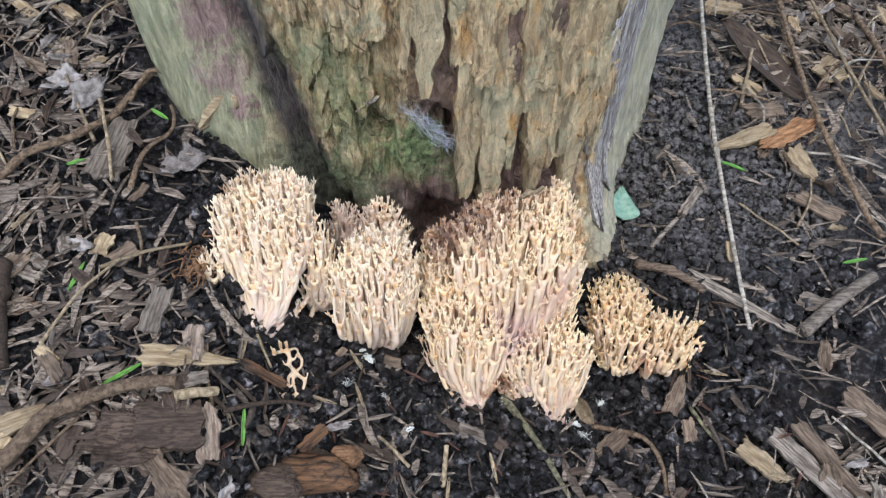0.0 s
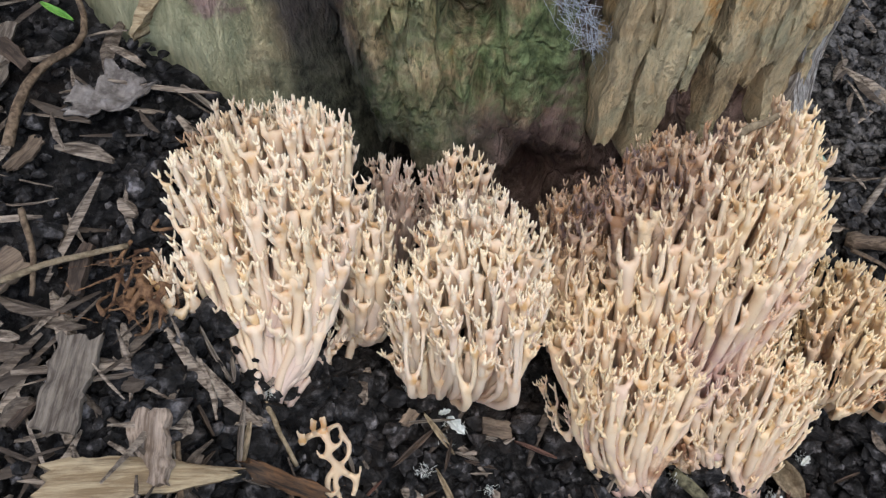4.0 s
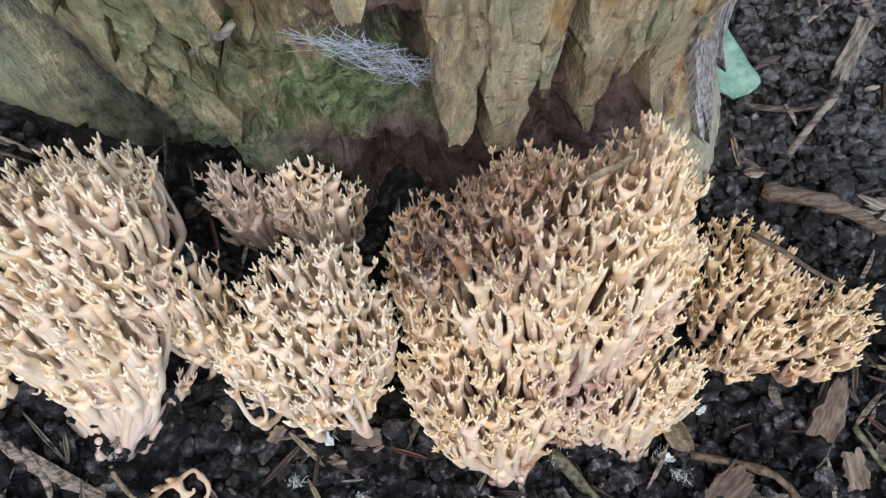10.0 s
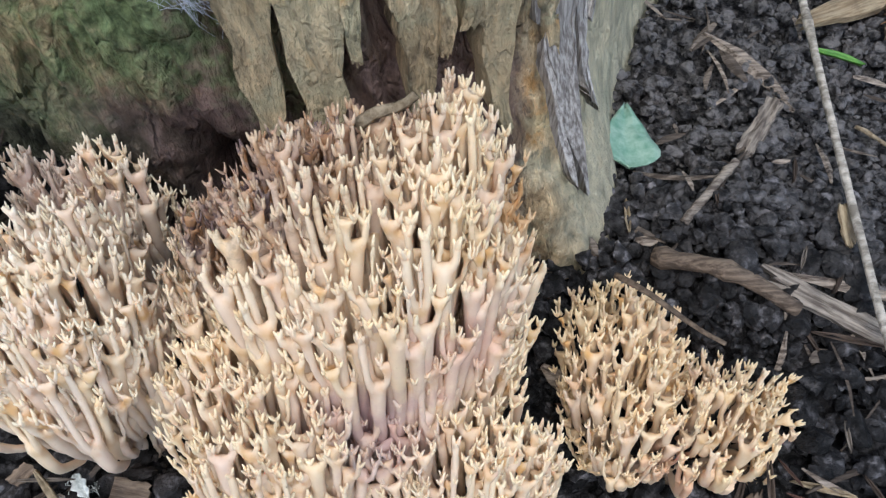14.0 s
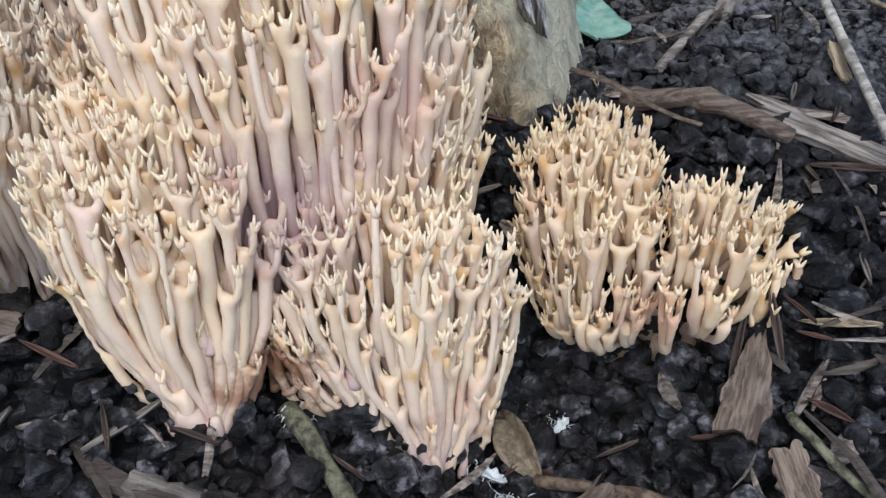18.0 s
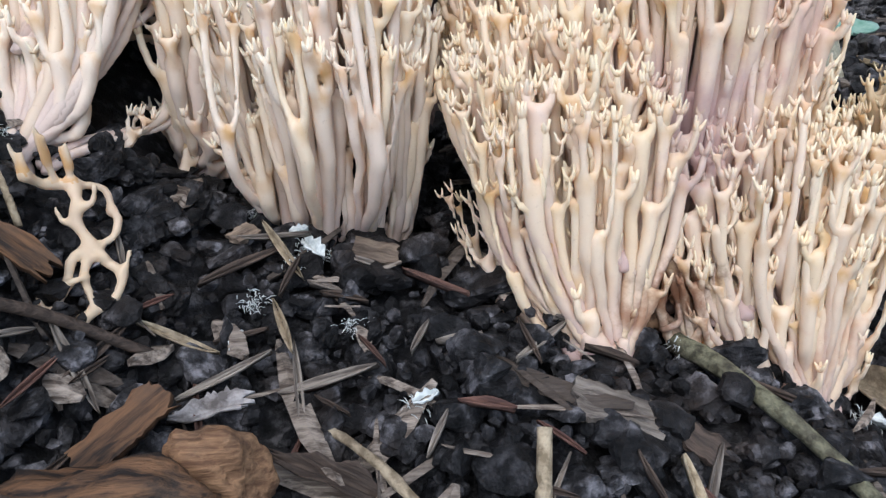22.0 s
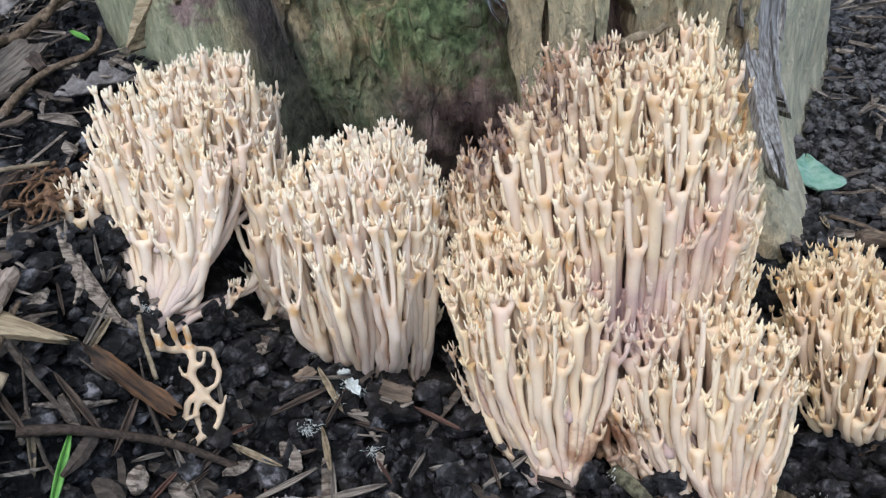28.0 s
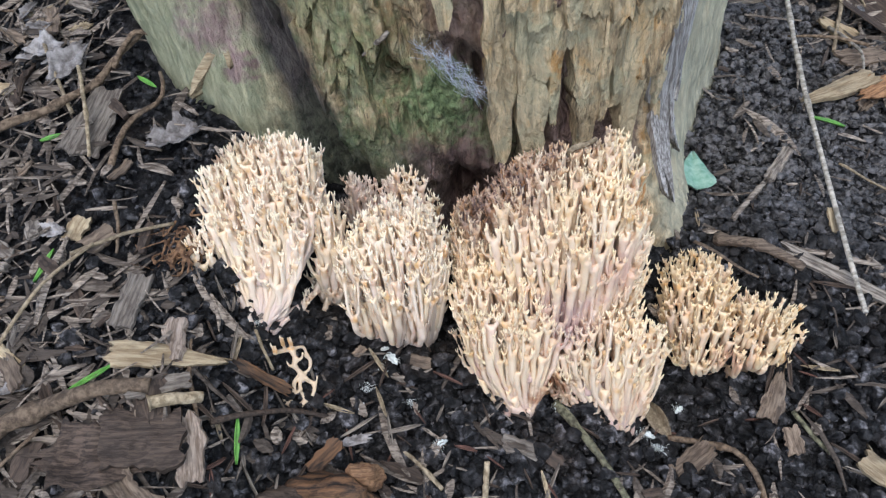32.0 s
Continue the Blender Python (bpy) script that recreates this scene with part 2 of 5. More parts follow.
def simple(name, a, b, scale, rough=0.6):
    m, nt, p = mat(name, rough, 0.4)
    co = coords(nt, space="World")
    nt.links.new(ramp(nt, noise_tex(nt, co, scale, 4), (0.35, a), (0.65, b)), p.inputs["Base Color"])
    bump(nt, p, noise_tex(nt, co, scale * 4, 3), 0.3, 0.0006)
    return m


GREEN_LEAF = simple("pale_green_leaf", (0.14, 0.30, 0.21), (0.32, 0.47, 0.37), 220, 0.5)
GREEN_NEEDLE = simple("fresh_green_needle", (0.07, 0.22, 0.035), (0.16, 0.38, 0.07), 200, 0.45)
MYCELIUM = simple("white_mycelium", (0.46, 0.50, 0.48), (0.75, 0.78, 0.74), 700, 0.9)
WEB = simple("spider_silk", (0.48, 0.53, 0.62), (0.72, 0.77, 0.86), 400, 0.5)


def bark_material(name, plate=False):
    m, nt, p = mat(name, 0.85, 0.25)
    co = coords(nt, space="World")
    sx = nt.nodes.new("ShaderNodeSeparateXYZ")
    nt.links.new(co, sx.inputs[0])
    x, z = sx.outputs[0], sx.outputs[2]
    streak = noise_tex(nt, coords(nt, (1, 1, 0.2), "World"), 210, 6, 0.62, 0.6)
    c = ramp(nt, streak, (0.33, (0.075, 0.052, 0.034)), (0.5, (0.36, 0.265, 0.16)), (0.68, (0.74, 0.59, 0.38)))
    blot = noise_tex(nt, co, 28, 5, 0.6)
    c = blend(nt, maths(nt, "MULTIPLY", step(nt, blot, 0.52, 0.68), 0.45), c, (0.52, 0.46, 0.30))
    orange = maths(nt, "MULTIPLY", step(nt, noise_tex(nt, coords(nt, (1, 1, 0.45), "World"), 75, 5), 0.55, 0.68), step(nt, x, -0.085, -0.02))
    c = blend(nt, maths(nt, "MULTIPLY", orange, 0.65), c, (0.52, 0.27, 0.08))
    scale_y = noise_tex(nt, coords(nt, (1, 1, 0.3), "World"), 210, 5, 0.7, 0.6)
    c = blend(nt, maths(nt, "MULTIPLY", step(nt, scale_y, 0.53, 0.66), 0.5), c, (0.56, 0.49, 0.35))
    c = blend(nt, maths(nt, "MULTIPLY", step(nt, scale_y, 0.46, 0.36), 0.8), c, (0.06, 0.044, 0.03))
    lichen = step(nt, noise_tex(nt, co, 95, 5, 0.65), 0.58, 0.68)
    c = blend(nt, maths(nt, "MULTIPLY", lichen, 0.4), c, (0.38, 0.40, 0.27))
    fine = noise_tex(nt, coords(nt, (1, 1, 0.55), "World"), 800, 5, 0.7)
    c = blend(nt, maths(nt, "MULTIPLY", step(nt, fine, 0.45, 0.32), 0.5), c, (0.05, 0.038, 0.028))
    tone = noise_tex(nt, co, 48, 4, 0.55)
    c = blend(nt, maths(nt, "MULTIPLY", step(nt, tone, 0.54, 0.66), 0.5), c, (0.30, 0.185, 0.10))
    c = blend(nt, maths(nt, "MULTIPLY", step(nt, tone, 0.46, 0.36), 0.45), c, (0.30, 0.33, 0.24))
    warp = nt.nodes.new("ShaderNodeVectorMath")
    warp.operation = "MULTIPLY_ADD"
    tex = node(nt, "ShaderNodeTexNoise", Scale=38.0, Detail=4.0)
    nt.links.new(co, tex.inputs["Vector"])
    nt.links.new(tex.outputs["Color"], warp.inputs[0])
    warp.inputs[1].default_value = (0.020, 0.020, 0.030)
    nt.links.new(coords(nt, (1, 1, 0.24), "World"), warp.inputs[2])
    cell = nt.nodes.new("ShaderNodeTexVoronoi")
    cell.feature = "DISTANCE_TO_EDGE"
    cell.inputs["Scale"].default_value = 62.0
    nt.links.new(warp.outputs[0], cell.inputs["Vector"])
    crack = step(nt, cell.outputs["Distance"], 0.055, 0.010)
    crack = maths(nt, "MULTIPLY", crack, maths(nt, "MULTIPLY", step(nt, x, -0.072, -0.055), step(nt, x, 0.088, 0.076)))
    # crack lines are darkened in the colour, standing in for the gaps' shade
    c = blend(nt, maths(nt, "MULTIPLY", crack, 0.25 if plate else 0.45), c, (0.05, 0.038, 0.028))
    if not plate:
        # pale green algae on the smooth lobes, moss in the middle, plum-coloured wood at the foot with its shade
        # painted in
        wob = maths(nt, "MULTIPLY", maths(nt, "SUBTRACT", noise_tex(nt, co, 40, 4), 0.5), 0.05)
        left = step(nt, maths(nt, "ADD", maths(nt, "MULTIPLY", x, -1.0), wob), 0.075, 0.115)
        c = blend(nt, maths(nt, "MULTIPLY", left, 0.8), c, ramp(nt, streak, (0.35, (0.24, 0.265, 0.175)), (0.68, (0.42, 0.45, 0.32))))
        right = step(nt, maths(nt, "ADD", x, wob), 0.078, 0.10)
        c = blend(nt, maths(nt, "MULTIPLY", right, 0.8), c, ramp(nt, streak, (0.3, (0.36, 0.35, 0.265)), (0.7, (0.54, 0.53, 0.42))))
        # grey-purple band, near black: the crease's shade is put into its colour
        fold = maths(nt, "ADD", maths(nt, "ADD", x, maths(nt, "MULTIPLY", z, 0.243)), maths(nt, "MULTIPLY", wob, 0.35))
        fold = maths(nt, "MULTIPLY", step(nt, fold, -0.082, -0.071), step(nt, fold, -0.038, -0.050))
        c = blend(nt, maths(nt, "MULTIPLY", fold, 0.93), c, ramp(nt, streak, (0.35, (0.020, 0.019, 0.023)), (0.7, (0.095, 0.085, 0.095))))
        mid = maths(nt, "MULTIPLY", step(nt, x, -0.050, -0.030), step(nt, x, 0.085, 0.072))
        # plum also between the plates, so the colour carries the gaps' shade
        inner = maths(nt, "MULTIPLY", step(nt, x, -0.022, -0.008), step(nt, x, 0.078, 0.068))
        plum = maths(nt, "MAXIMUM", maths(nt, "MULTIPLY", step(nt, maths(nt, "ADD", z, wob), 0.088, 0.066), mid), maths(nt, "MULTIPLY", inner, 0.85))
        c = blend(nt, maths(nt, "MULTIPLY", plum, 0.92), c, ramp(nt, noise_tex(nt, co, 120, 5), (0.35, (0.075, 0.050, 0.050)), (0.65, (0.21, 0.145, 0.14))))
        for centre, r in (((-0.122, 0.340, 0.118), 0.022), ((-0.114, 0.333, 0.098), 0.012), ((-0.122, 0.340, 0.150), 0.022)):
            c = blend(nt, maths(nt, "MULTIPLY", near(nt, centre, r * 0.3, r, 0.03), 0.8), c, ramp(nt, streak, (0.35, (0.15, 0.085, 0.10)), (0.7, (0.40, 0.27, 0.29))))
        # damp green blotch, darkened further to stand in for shade at the foot
        damp = maths(nt, "MULTIPLY", near(nt, (-0.066, 0.312, 0.045), 0.024, 0.058, 0.04), 0.9)
        c = blend(nt, damp, c, ramp(nt, noise_tex(nt, co, 160, 5), (0.38, (0.028, 0.034, 0.028)), (0.65, (0.15, 0.165, 0.125))))
        for centre, r, much in (((-0.016, 0.30, 0.092), 0.030, 0.8), ((-0.05, 0.305, 0.075), 0.026, 0.45), ((-0.055, 0.31, 0.15), 0.04, 0.45), ((-0.045, 0.30, 0.115), 0.034, 0.5), ((0.012, 0.302, 0.072), 0.022, 0.5), ((-0.012, 0.30, 0.10), 0.022, 0.7)):
            g = maths(nt, "MULTIPLY", near(nt, centre, r * 0.3, r, 0.04), much)
            c = blend(nt, g, c, ramp(nt, noise_tex(nt, co, 300, 5), (0.35, (0.045, 0.07, 0.03)), (0.65, (0.20, 0.27, 0.13))))
    if plate:
        r = nt.nodes.new("ShaderNodeObjectInfo").outputs["Random"]
        c = blend(nt, maths(nt, "MULTIPLY", r, 0.5), c, (0.48, 0.43, 0.30))
    c = blend(nt, 1.0, c, (1.5, 1.48, 1.40), "MULTIPLY")
    nt.links.new(c, p.inputs["Base Color"])
    h = maths(nt, "SUBTRACT", maths(nt, "ADD", maths(nt, "ADD", streak, scale_y), maths(nt, "MULTIPLY", fine, 0.5)), maths(nt, "MULTIPLY", crack, 0.15 if plate else 0.35))
    bump(nt, p, h, 1.0, 0.0045)
    return m


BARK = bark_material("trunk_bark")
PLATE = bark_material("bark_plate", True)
SILVER = wood_material("bare_silver_wood", (0.32, 0.29, 0.27), (0.78, 0.75, 0.71), along=(900, 900, 60))

# ---- mesh helpers ----
def link_mesh(name, verts, faces, material, smooth=True, attrs=None):
    me = bpy.data.meshes.new(name)
    me.from_pydata([tuple(v) for v in verts], [], faces)
    me.materials.append(material)
    if smooth:
        me.shade_smooth()
    for key, values in (attrs or {}).items():
        a = me.attributes.new(key, "FLOAT", "POINT")
        a.data.foreach_set("value", np.asarray(values, dtype=np.float32))
    me.update()
    return me


def part(name, me, parent=None, label="", m=None):
    ob = new(name, me)
    if parent is not None:
        ob.parent = parent
    if m is not None:
        ob.matrix_basis = m
    if label:
        ob["label"] = label
    return ob


def thing(name, label, category, at=(0, 0, 0), group="", kind=""):
    ob = new(name)
    ob.location = at
    ob.empty_display_size = 0.01
    return tagged(ob, label, category, group, kind)


class Tubes:
    """Collects swept tubes into one mesh, with the age (0 foot, 1 tip) and axil marks of each ring."""
    def __init__(self):
        self.v, self.f, self.age, self.axil = [], [], [], []

    def add(self, pts, rad, age=None, axil=None, sides=7, squash=1.0, spin=0.0):
        pts = [Vector(p) for p in pts]
        n = len(pts)
        age = age or [0.5] * n
        axil = axil or [0.0] * n
        ref = Vector((math.cos(spin), math.sin(spin), 0.05))
        base = len(self.v)
        for i, p in enumerate(pts):
            t = (pts[min(i + 1, n - 1)] - pts[max(i - 1, 0)]).normalized()
            s = (ref - t * ref.dot(t)).normalized()
            ref = s
            b = t.cross(s)
            for k in range(sides):
                a = 2 * math.pi * k / sides
                self.v.append(p + rad[i] * (math.cos(a) * s + squash * math.sin(a) * b))
                self.age.append(age[i])
                self.axil.append(axil[i])
        for i in range(n - 1):
            for k in range(sides):
                a, c = base + i * sides + k, base + i * sides + (k + 1) % sides
                self.f.append((a, c, c + sides, a + sides))
        self.f.append(tuple(base + k for k in reversed(range(sides))))
        self.f.append(tuple(base + (n - 1) * sides + k for k in range(sides)))

    def mesh(self, name, material):
        return link_mesh(name, self.v, self.f, material, True, {"age": self.age, "axil": self.axil})


def bez(a, b, c, d, n):
    out = []
    for i in range(n):
        t = i / (n - 1)
        u = 1 - t
        out.append(u * u * u * a + 3 * u * u * t * b + 3 * u * t * t * c + t * t * t * d)
    return out


def smooth01(v):
    v = max(0.0, min(1.0, v))
    return v * v * (3 - 2 * v)


def lump(x, y, s, seed=0.0):
    return noise.noise((x * s + seed, y * s - seed, seed * 1.7))

# ---- the ground: flat black soil on one side, a bank of bark mulch on the other ----
# low swells and hollows of the soil: place and height
SWELLS = ((-0.035, 0.19, 0.0053), (0.0, 0.18, 0.0135), (-0.02, 0.225, 0.0035), (0.05, 0.18, 0.0048), (0.10, 0.225, -0.0086), (0.15, 0.21, 0.0047),
          (0.135, 0.29, 0.0041), (0.16, 0.345, 0.0037), (-0.10, 0.18, 0.0046), (-0.14, 0.27, -0.002), (-0.065, 0.215, 0.0096), (-0.15, 0.32, -0.0084))


def gz(x, y):
    yy = max(-0.6, min(1.2, y - 0.2))
    w = smooth01((-x - 0.05) / 0.09)
    far = smooth01((abs(y - 0.3) - 1.2) / 3.0)
    z = (1 - w) * (-0.014 + 0.15 * yy) + w * (0.054 + 0.24 * yy)
    z += 0.009 * math.exp(-((x + 0.13) / 0.035) ** 2 - ((y - 0.185) / 0.03) ** 2)
    z -= 0.022 * math.exp(-((x - 0.095) / 0.05) ** 2 - ((y - 0.203) / 0.036) ** 2)
    z += 0.010 * math.exp(-((x - 0.165) / 0.05) ** 2 - ((y - 0.285) / 0.04) ** 2)
    for cx, cy, h in SWELLS:
        z += h * math.exp(-((x - cx) / 0.034) ** 2 - ((y - cy) / 0.034) ** 2)
    z -= 0.010 * math.exp(-((x - 0.128) / 0.03) ** 2 - ((y - 0.348) / 0.03) ** 2)
    z += 0.007 * math.exp(-((x + 0.088) / 0.030) ** 2 - ((y - 0.236) / 0.024) ** 2)
    z += 0.006 * math.exp(-((x + 0.040) / 0.028) ** 2 - ((y - 0.229) / 0.020) ** 2)
    return z * (1 - far) + 0.1 * far


def ground_z(x, y):
    return gz(x, y) + 0.0045 * lump(x, y, 45) + 0.003 * lump(x, y, 110, 3.1)


def axis(lo, hi, fine, reach):
    inner = list(np.arange(lo, hi + 1e-6, fine))
    out, d = [], fine
    p = hi
    while p < reach:
        d *= 1.35
        p += d
        out.append(p)
    left, d, p = [], fine, lo
    while p > -reach:
        d *= 1.35
        p -= d
        left.append(p)
    return left[::-1] + inner + out


def build_ground():
    xs, ys = axis(-0.36, 0.38, 0.0026, 60), axis(0.08, 0.66, 0.0026, 60)
    verts = []
    for y in ys:
        for x in xs:
            near_in = abs(x) < 0.8 and -0.3 < y < 1.2
            z = ground_z(x, y) if near_in else gz(x, y)
            if near_in:
                z += 0.0022 * lump(x, y, 260, 7.7)
            verts.append((x, y, z - 0.0062))
    w = len(xs)
    faces = [(j * w + i, j * w + i + 1, (j + 1) * w + i + 1, (j + 1) * w + i) for j in range(len(ys) - 1) for i in range(w - 1)]
    ob = new("ground", link_mesh("ground", verts, faces, SOIL))
    tagged(ob, "black crumbly garden soil with bark mulch rising in a bank", "ground", kind="structure")


build_ground()

# ---- the trunk ----
TX, TY = -0.012, 0.45


def bell(a, centre, width):
    d = (a - centre + math.pi) % (2 * math.pi) - math.pi
    return math.exp(-(d / width) ** 2)


def trunk_r(a, z):
    """Radius at an angle (degrees from +x, front is -90) and a height."""
    q = math.radians(a)
    zz = max(0.0, min(0.3, z))
    r = 0.150
    r += 0.028 * bell(q, math.radians(-150), 0.48)                       # smooth lobe
    r -= 0.030 * bell(q, math.radians(-110 - 130 * zz), 0.11)              # the dark fold beside it
    r += 0.013 * bell(q, math.radians(-54), 0.26)                        # ridge of bare wood
    r += 0.026 * bell(q, math.radians(-55), 0.20) * smooth01((0.08 - z) / 0.08)
    r += 0.012 * bell(q, math.radians(-6), 0.34)                         # lobe behind the ridge
    r += 0.003 * math.sin(q * 7 + 1)
    r += 0.012 * smooth01((0.03 - z) / 0.06)
    r += 0.02 * max(0.0, z - 0.1)
    return r


def trunk_point(a, z, out=0.0):
    r = trunk_r(a, z) + out
    q = math.radians(a)
    return Vector((TX + r * math.cos(q), TY + r * math.sin(q), z))


def bark_relief(a, z):
    s = a * 0.0026
    h = 0.0035 * noise.fractal((s * 38, z * 12, 1.3), 1.0, 2.0, 4)
    cell = noise.voronoi((s * 70 + 0.4 * z * 60 * 0.3, z * 18, 2.0))[0]
    rough = smooth01((a + 128) / 12) * smooth01((-46 - a) / 10)
    h += rough * (0.011 * min(0.42, cell[1] - cell[0]) - 0.003)
    h += rough * 0.0022 * noise.noise((s * 300, z * 90, 5)) + rough * 0.0014 * noise.noise((s * 620, z * 240, 6))
    h += 0.0008 * noise.noise((s * 500, z * 120, 9))
    # the knot hole and the hollow that holds the web
    for ca, cz, wa, wz, d in ((-99.0, 0.107, 2.4, 0.0060, 0.034), (-100, 0.122, 1.3, 0.010, 0.008), (-89.5, 0.123, 3.0, 0.006, 0.014), (-86.5, 0.112, 2.2, 0.008, 0.024), (-83.6, 0.100, 1.3, 0.010, 0.026), (-82.6, 0.086, 0.8, 0.010, 0.008),
                              (-97.5, 0.088, 0.8, 0.018, 0.006), (-112.5, 0.10, 0.8, 0.03, 0.008), (-116, 0.075, 0.7, 0.03, 0.006), (-88.0, 0.014, 5.0, 0.026, 0.040), (-108.0, 0.010, 4.0, 0.030, 0.025), (-68.6, 0.085, 1.3, 0.045, 0.008), (-61.3, 0.085, 1.0, 0.045, 0.008), (-76.8, 0.085, 0.6, 0.03, 0.005)):
        h -= d * math.exp(-((a - ca) / wa) ** 2 - ((z - cz) / wz) ** 2)
    return h


def build_trunk():
    ang = list(np.arange(-190, 15, 0.5)) + list(np.arange(15, 170, 5.0))
    zs = list(np.arange(-0.06, 0.27, 0.0015)) + [0.3, 0.36, 0.45, 0.6, 0.8, 1.1, 1.5]
    verts, faces = [], []
    for z in zs:
        for a in ang:
            fine = -0.03 < z < 0.27 and a < 15
            verts.append(trunk_point(a, z, bark_relief(a, z) if fine else 0))
    n = len(ang)
    for j in range(len(zs) - 1):
        for i in range(n):
            faces.append((j * n + i, j * n + (i + 1) % n, (j + 1) * n + (i + 1) % n, (j + 1) * n + i))
    faces.append(tuple((len(zs) - 1) * n + i for i in range(n)))
    root = thing("tree_trunk", "old trunk with flaking tan bark, green algae and dark fold", "tree trunk", (TX, TY, 0))
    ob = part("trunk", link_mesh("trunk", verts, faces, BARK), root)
    ob.matrix_parent_inverse = Matrix.Translation((-TX, -TY, 0))
    return root


TRUNK = build_trunk()


def slab_on_trunk(a0, z0, width, height, lean, thick, lift=0.0, tongue=0.7):
    """A flake of bark: a thin slab that grows out of the trunk at its top and stands off at its ragged lower tongue."""
    nu, nv = 8, 22
    verts, faces = [], []
    for side in (1, 0):
        for j in range(nv):
            t = j / (nv - 1)
            taper = 1 - tongue * (1 - min(1.0, t / 0.5)) ** 1.6
            for i in range(nu):
                u = i / (nu - 1) - 0.5
                jag = 0.0
                if i in (0, nu - 1):
                    jag = 0.20 * noise.noise((i * 0.9 + a0, t * height * 90, z0 * 90)) + 0.10 * noise.noise((i + a0 * 2, t * height * 380, 3))
                a = a0 + (u * taper + jag) * width + lean * (t - 0.5) + 0.8 * noise.noise((a0, t * height * 60, 8))
                end = 0.004 * noise.noise((u * 6, a0 * 5, 2.0)) if j in (0, nv - 1) else 0.0
                z = z0 + (t - 0.5) * height + end
                out = thick * (1 - 0.8 * t) + lift * (1 - t) ** 2 + 0.0009 * noise.noise((a * 0.9, z * 260, 4)) + 0.0012 * noise.noise((a * 0.3, z * 60, 6))
                verts.append(trunk_point(a, z, out if side else -0.006) - Vector((TX, TY, 0)))
    g = nu * nv
    for j in range(nv - 1):
        for i in range(nu - 1):
            b = j * nu + i
            faces.append((b, b + 1, b + nu + 1, b + nu))
    rimv = [i for i in range(nu)] + [j * nu + nu - 1 for j in range(1, nv)] + [(nv - 1) * nu + i for i in range(nu - 2, -1, -1)] + [j * nu for j in range(nv - 2, 0, -1)]
    k0, m = len(verts), len(rimv)
    verts += [verts[k] for k in rimv] + [verts[k + g] for k in rimv]
    for k in range(m):
        a, b = k0 + k, k0 + (k + 1) % m
        faces.append((b, a, a + m, b + m))
    return verts, faces


def bark_plates():
    rng = random.Random(5)
    # the long tongues that end over the bare plum wood: angle, lower end, width, height
    for a0, low, w, h in ((-88.0, 0.140, 5.5, 0.10), (-80.0, 0.060, 5.4, 0.12), (-74.6, 0.048, 5.6, 0.14), (-71.0, 0.078, 2.6, 0.12), (-65.9, 0.047, 3.8, 0.15),
                          (-63.2, 0.078, 1.8, 0.10), (-58.8, 0.052, 4.2, 0.16), (-76.5, 0.10, 3.2, 0.12), (-81.2, 0.105, 3.2, 0.11), (-69.0, 0.13, 4.5, 0.13), (-61.5, 0.13, 4.0, 0.13)):
        v, f = slab_on_trunk(a0, low + h / 2, w, h, rng.uniform(1.0, 2.6), rng.uniform(0.0045, 0.0070), rng.uniform(0.0005, 0.003), rng.uniform(0.45, 0.8))
        part("bark_plate", link_mesh("bark_plate", v, f, PLATE), TRUNK)
    for row in range(7):
        z = 0.30 - row * 0.028
        a = -94 + rng.uniform(0, 3)
        while a < -56:
            w = rng.uniform(2.4, 6.5)
            h = rng.uniform(0.03, 0.075)
            if rng.random() < 0.75 and not (a < -82 and z < 0.165):
                v, f = slab_on_trunk(a + w / 2, z + rng.uniform(-0.014, 0.014), w, h, rng.uniform(0.5, 3), rng.uniform(0.0025, 0.0060), rng.uniform(0, 0.002), rng.uniform(0.2, 0.7))
                part("bark_plate", link_mesh("bark_plate", v, f, PLATE), TRUNK)
            a += w * rng.uniform(0.75, 1.1)
    for _ in range(44):
        a, z = rng.uniform(-121, -93), rng.uniform(0.06, 0.25)
        if a > -103 and z < 0.135:
            continue
        v, f = slab_on_trunk(a, z, rng.uniform(1.5, 5), rng.uniform(0.012, 0.05), rng.uniform(-2, 2), rng.uniform(0.001, 0.003), rng.uniform(0, 0.003))
        part("bark_plate", link_mesh("bark_plate", v, f, BARK), TRUNK)
    for a0, z0, w, h, lean in ((-52, 0.10, 4.0, 0.13, 2), (-49, 0.14, 2.4, 0.16, 2), (-54, 0.15, 2.4, 0.12, 2), (-51, 0.20, 4.0, 0.14, 2), (-47, 0.18, 2.0, 0.2, 2), (-53.5, 0.075, 2.0, 0.07, 1), (-54, 0.20, 2.0, 0.1, 2), (-50, 0.12, 1.2, 0.09, 2), (-48.5, 0.09, 1.0, 0.07, 1)):
        v, f = slab_on_trunk(a0, z0 - 0.012, w, h, lean, 0.0016, 0.0, 0.9)
        part("bare_wood_strip", link_mesh("bare_wood_strip", v, f, SILVER), TRUNK, "weathered silver-grey bare wood strip")
    # a torn pale splinter and its scar on the smooth lobe
    for a0, z0, w, h, lean, lift in ((-134.5, 0.0975, 1.5, 0.024, 3.4, 0.005), (-131.2, 0.104, 0.5, 0.008, -1.0, 0.001)):
        v, f = slab_on_trunk(a0, z0, w, h, lean, 0.002, lift, 0.8)
        part("torn_splinter", link_mesh("torn_splinter", v, f, CHIP_PALE), TRUNK, "pale torn wood splinter")
    # a grey-green dead stem stuck to the bark above the knot
    tb = Tubes()
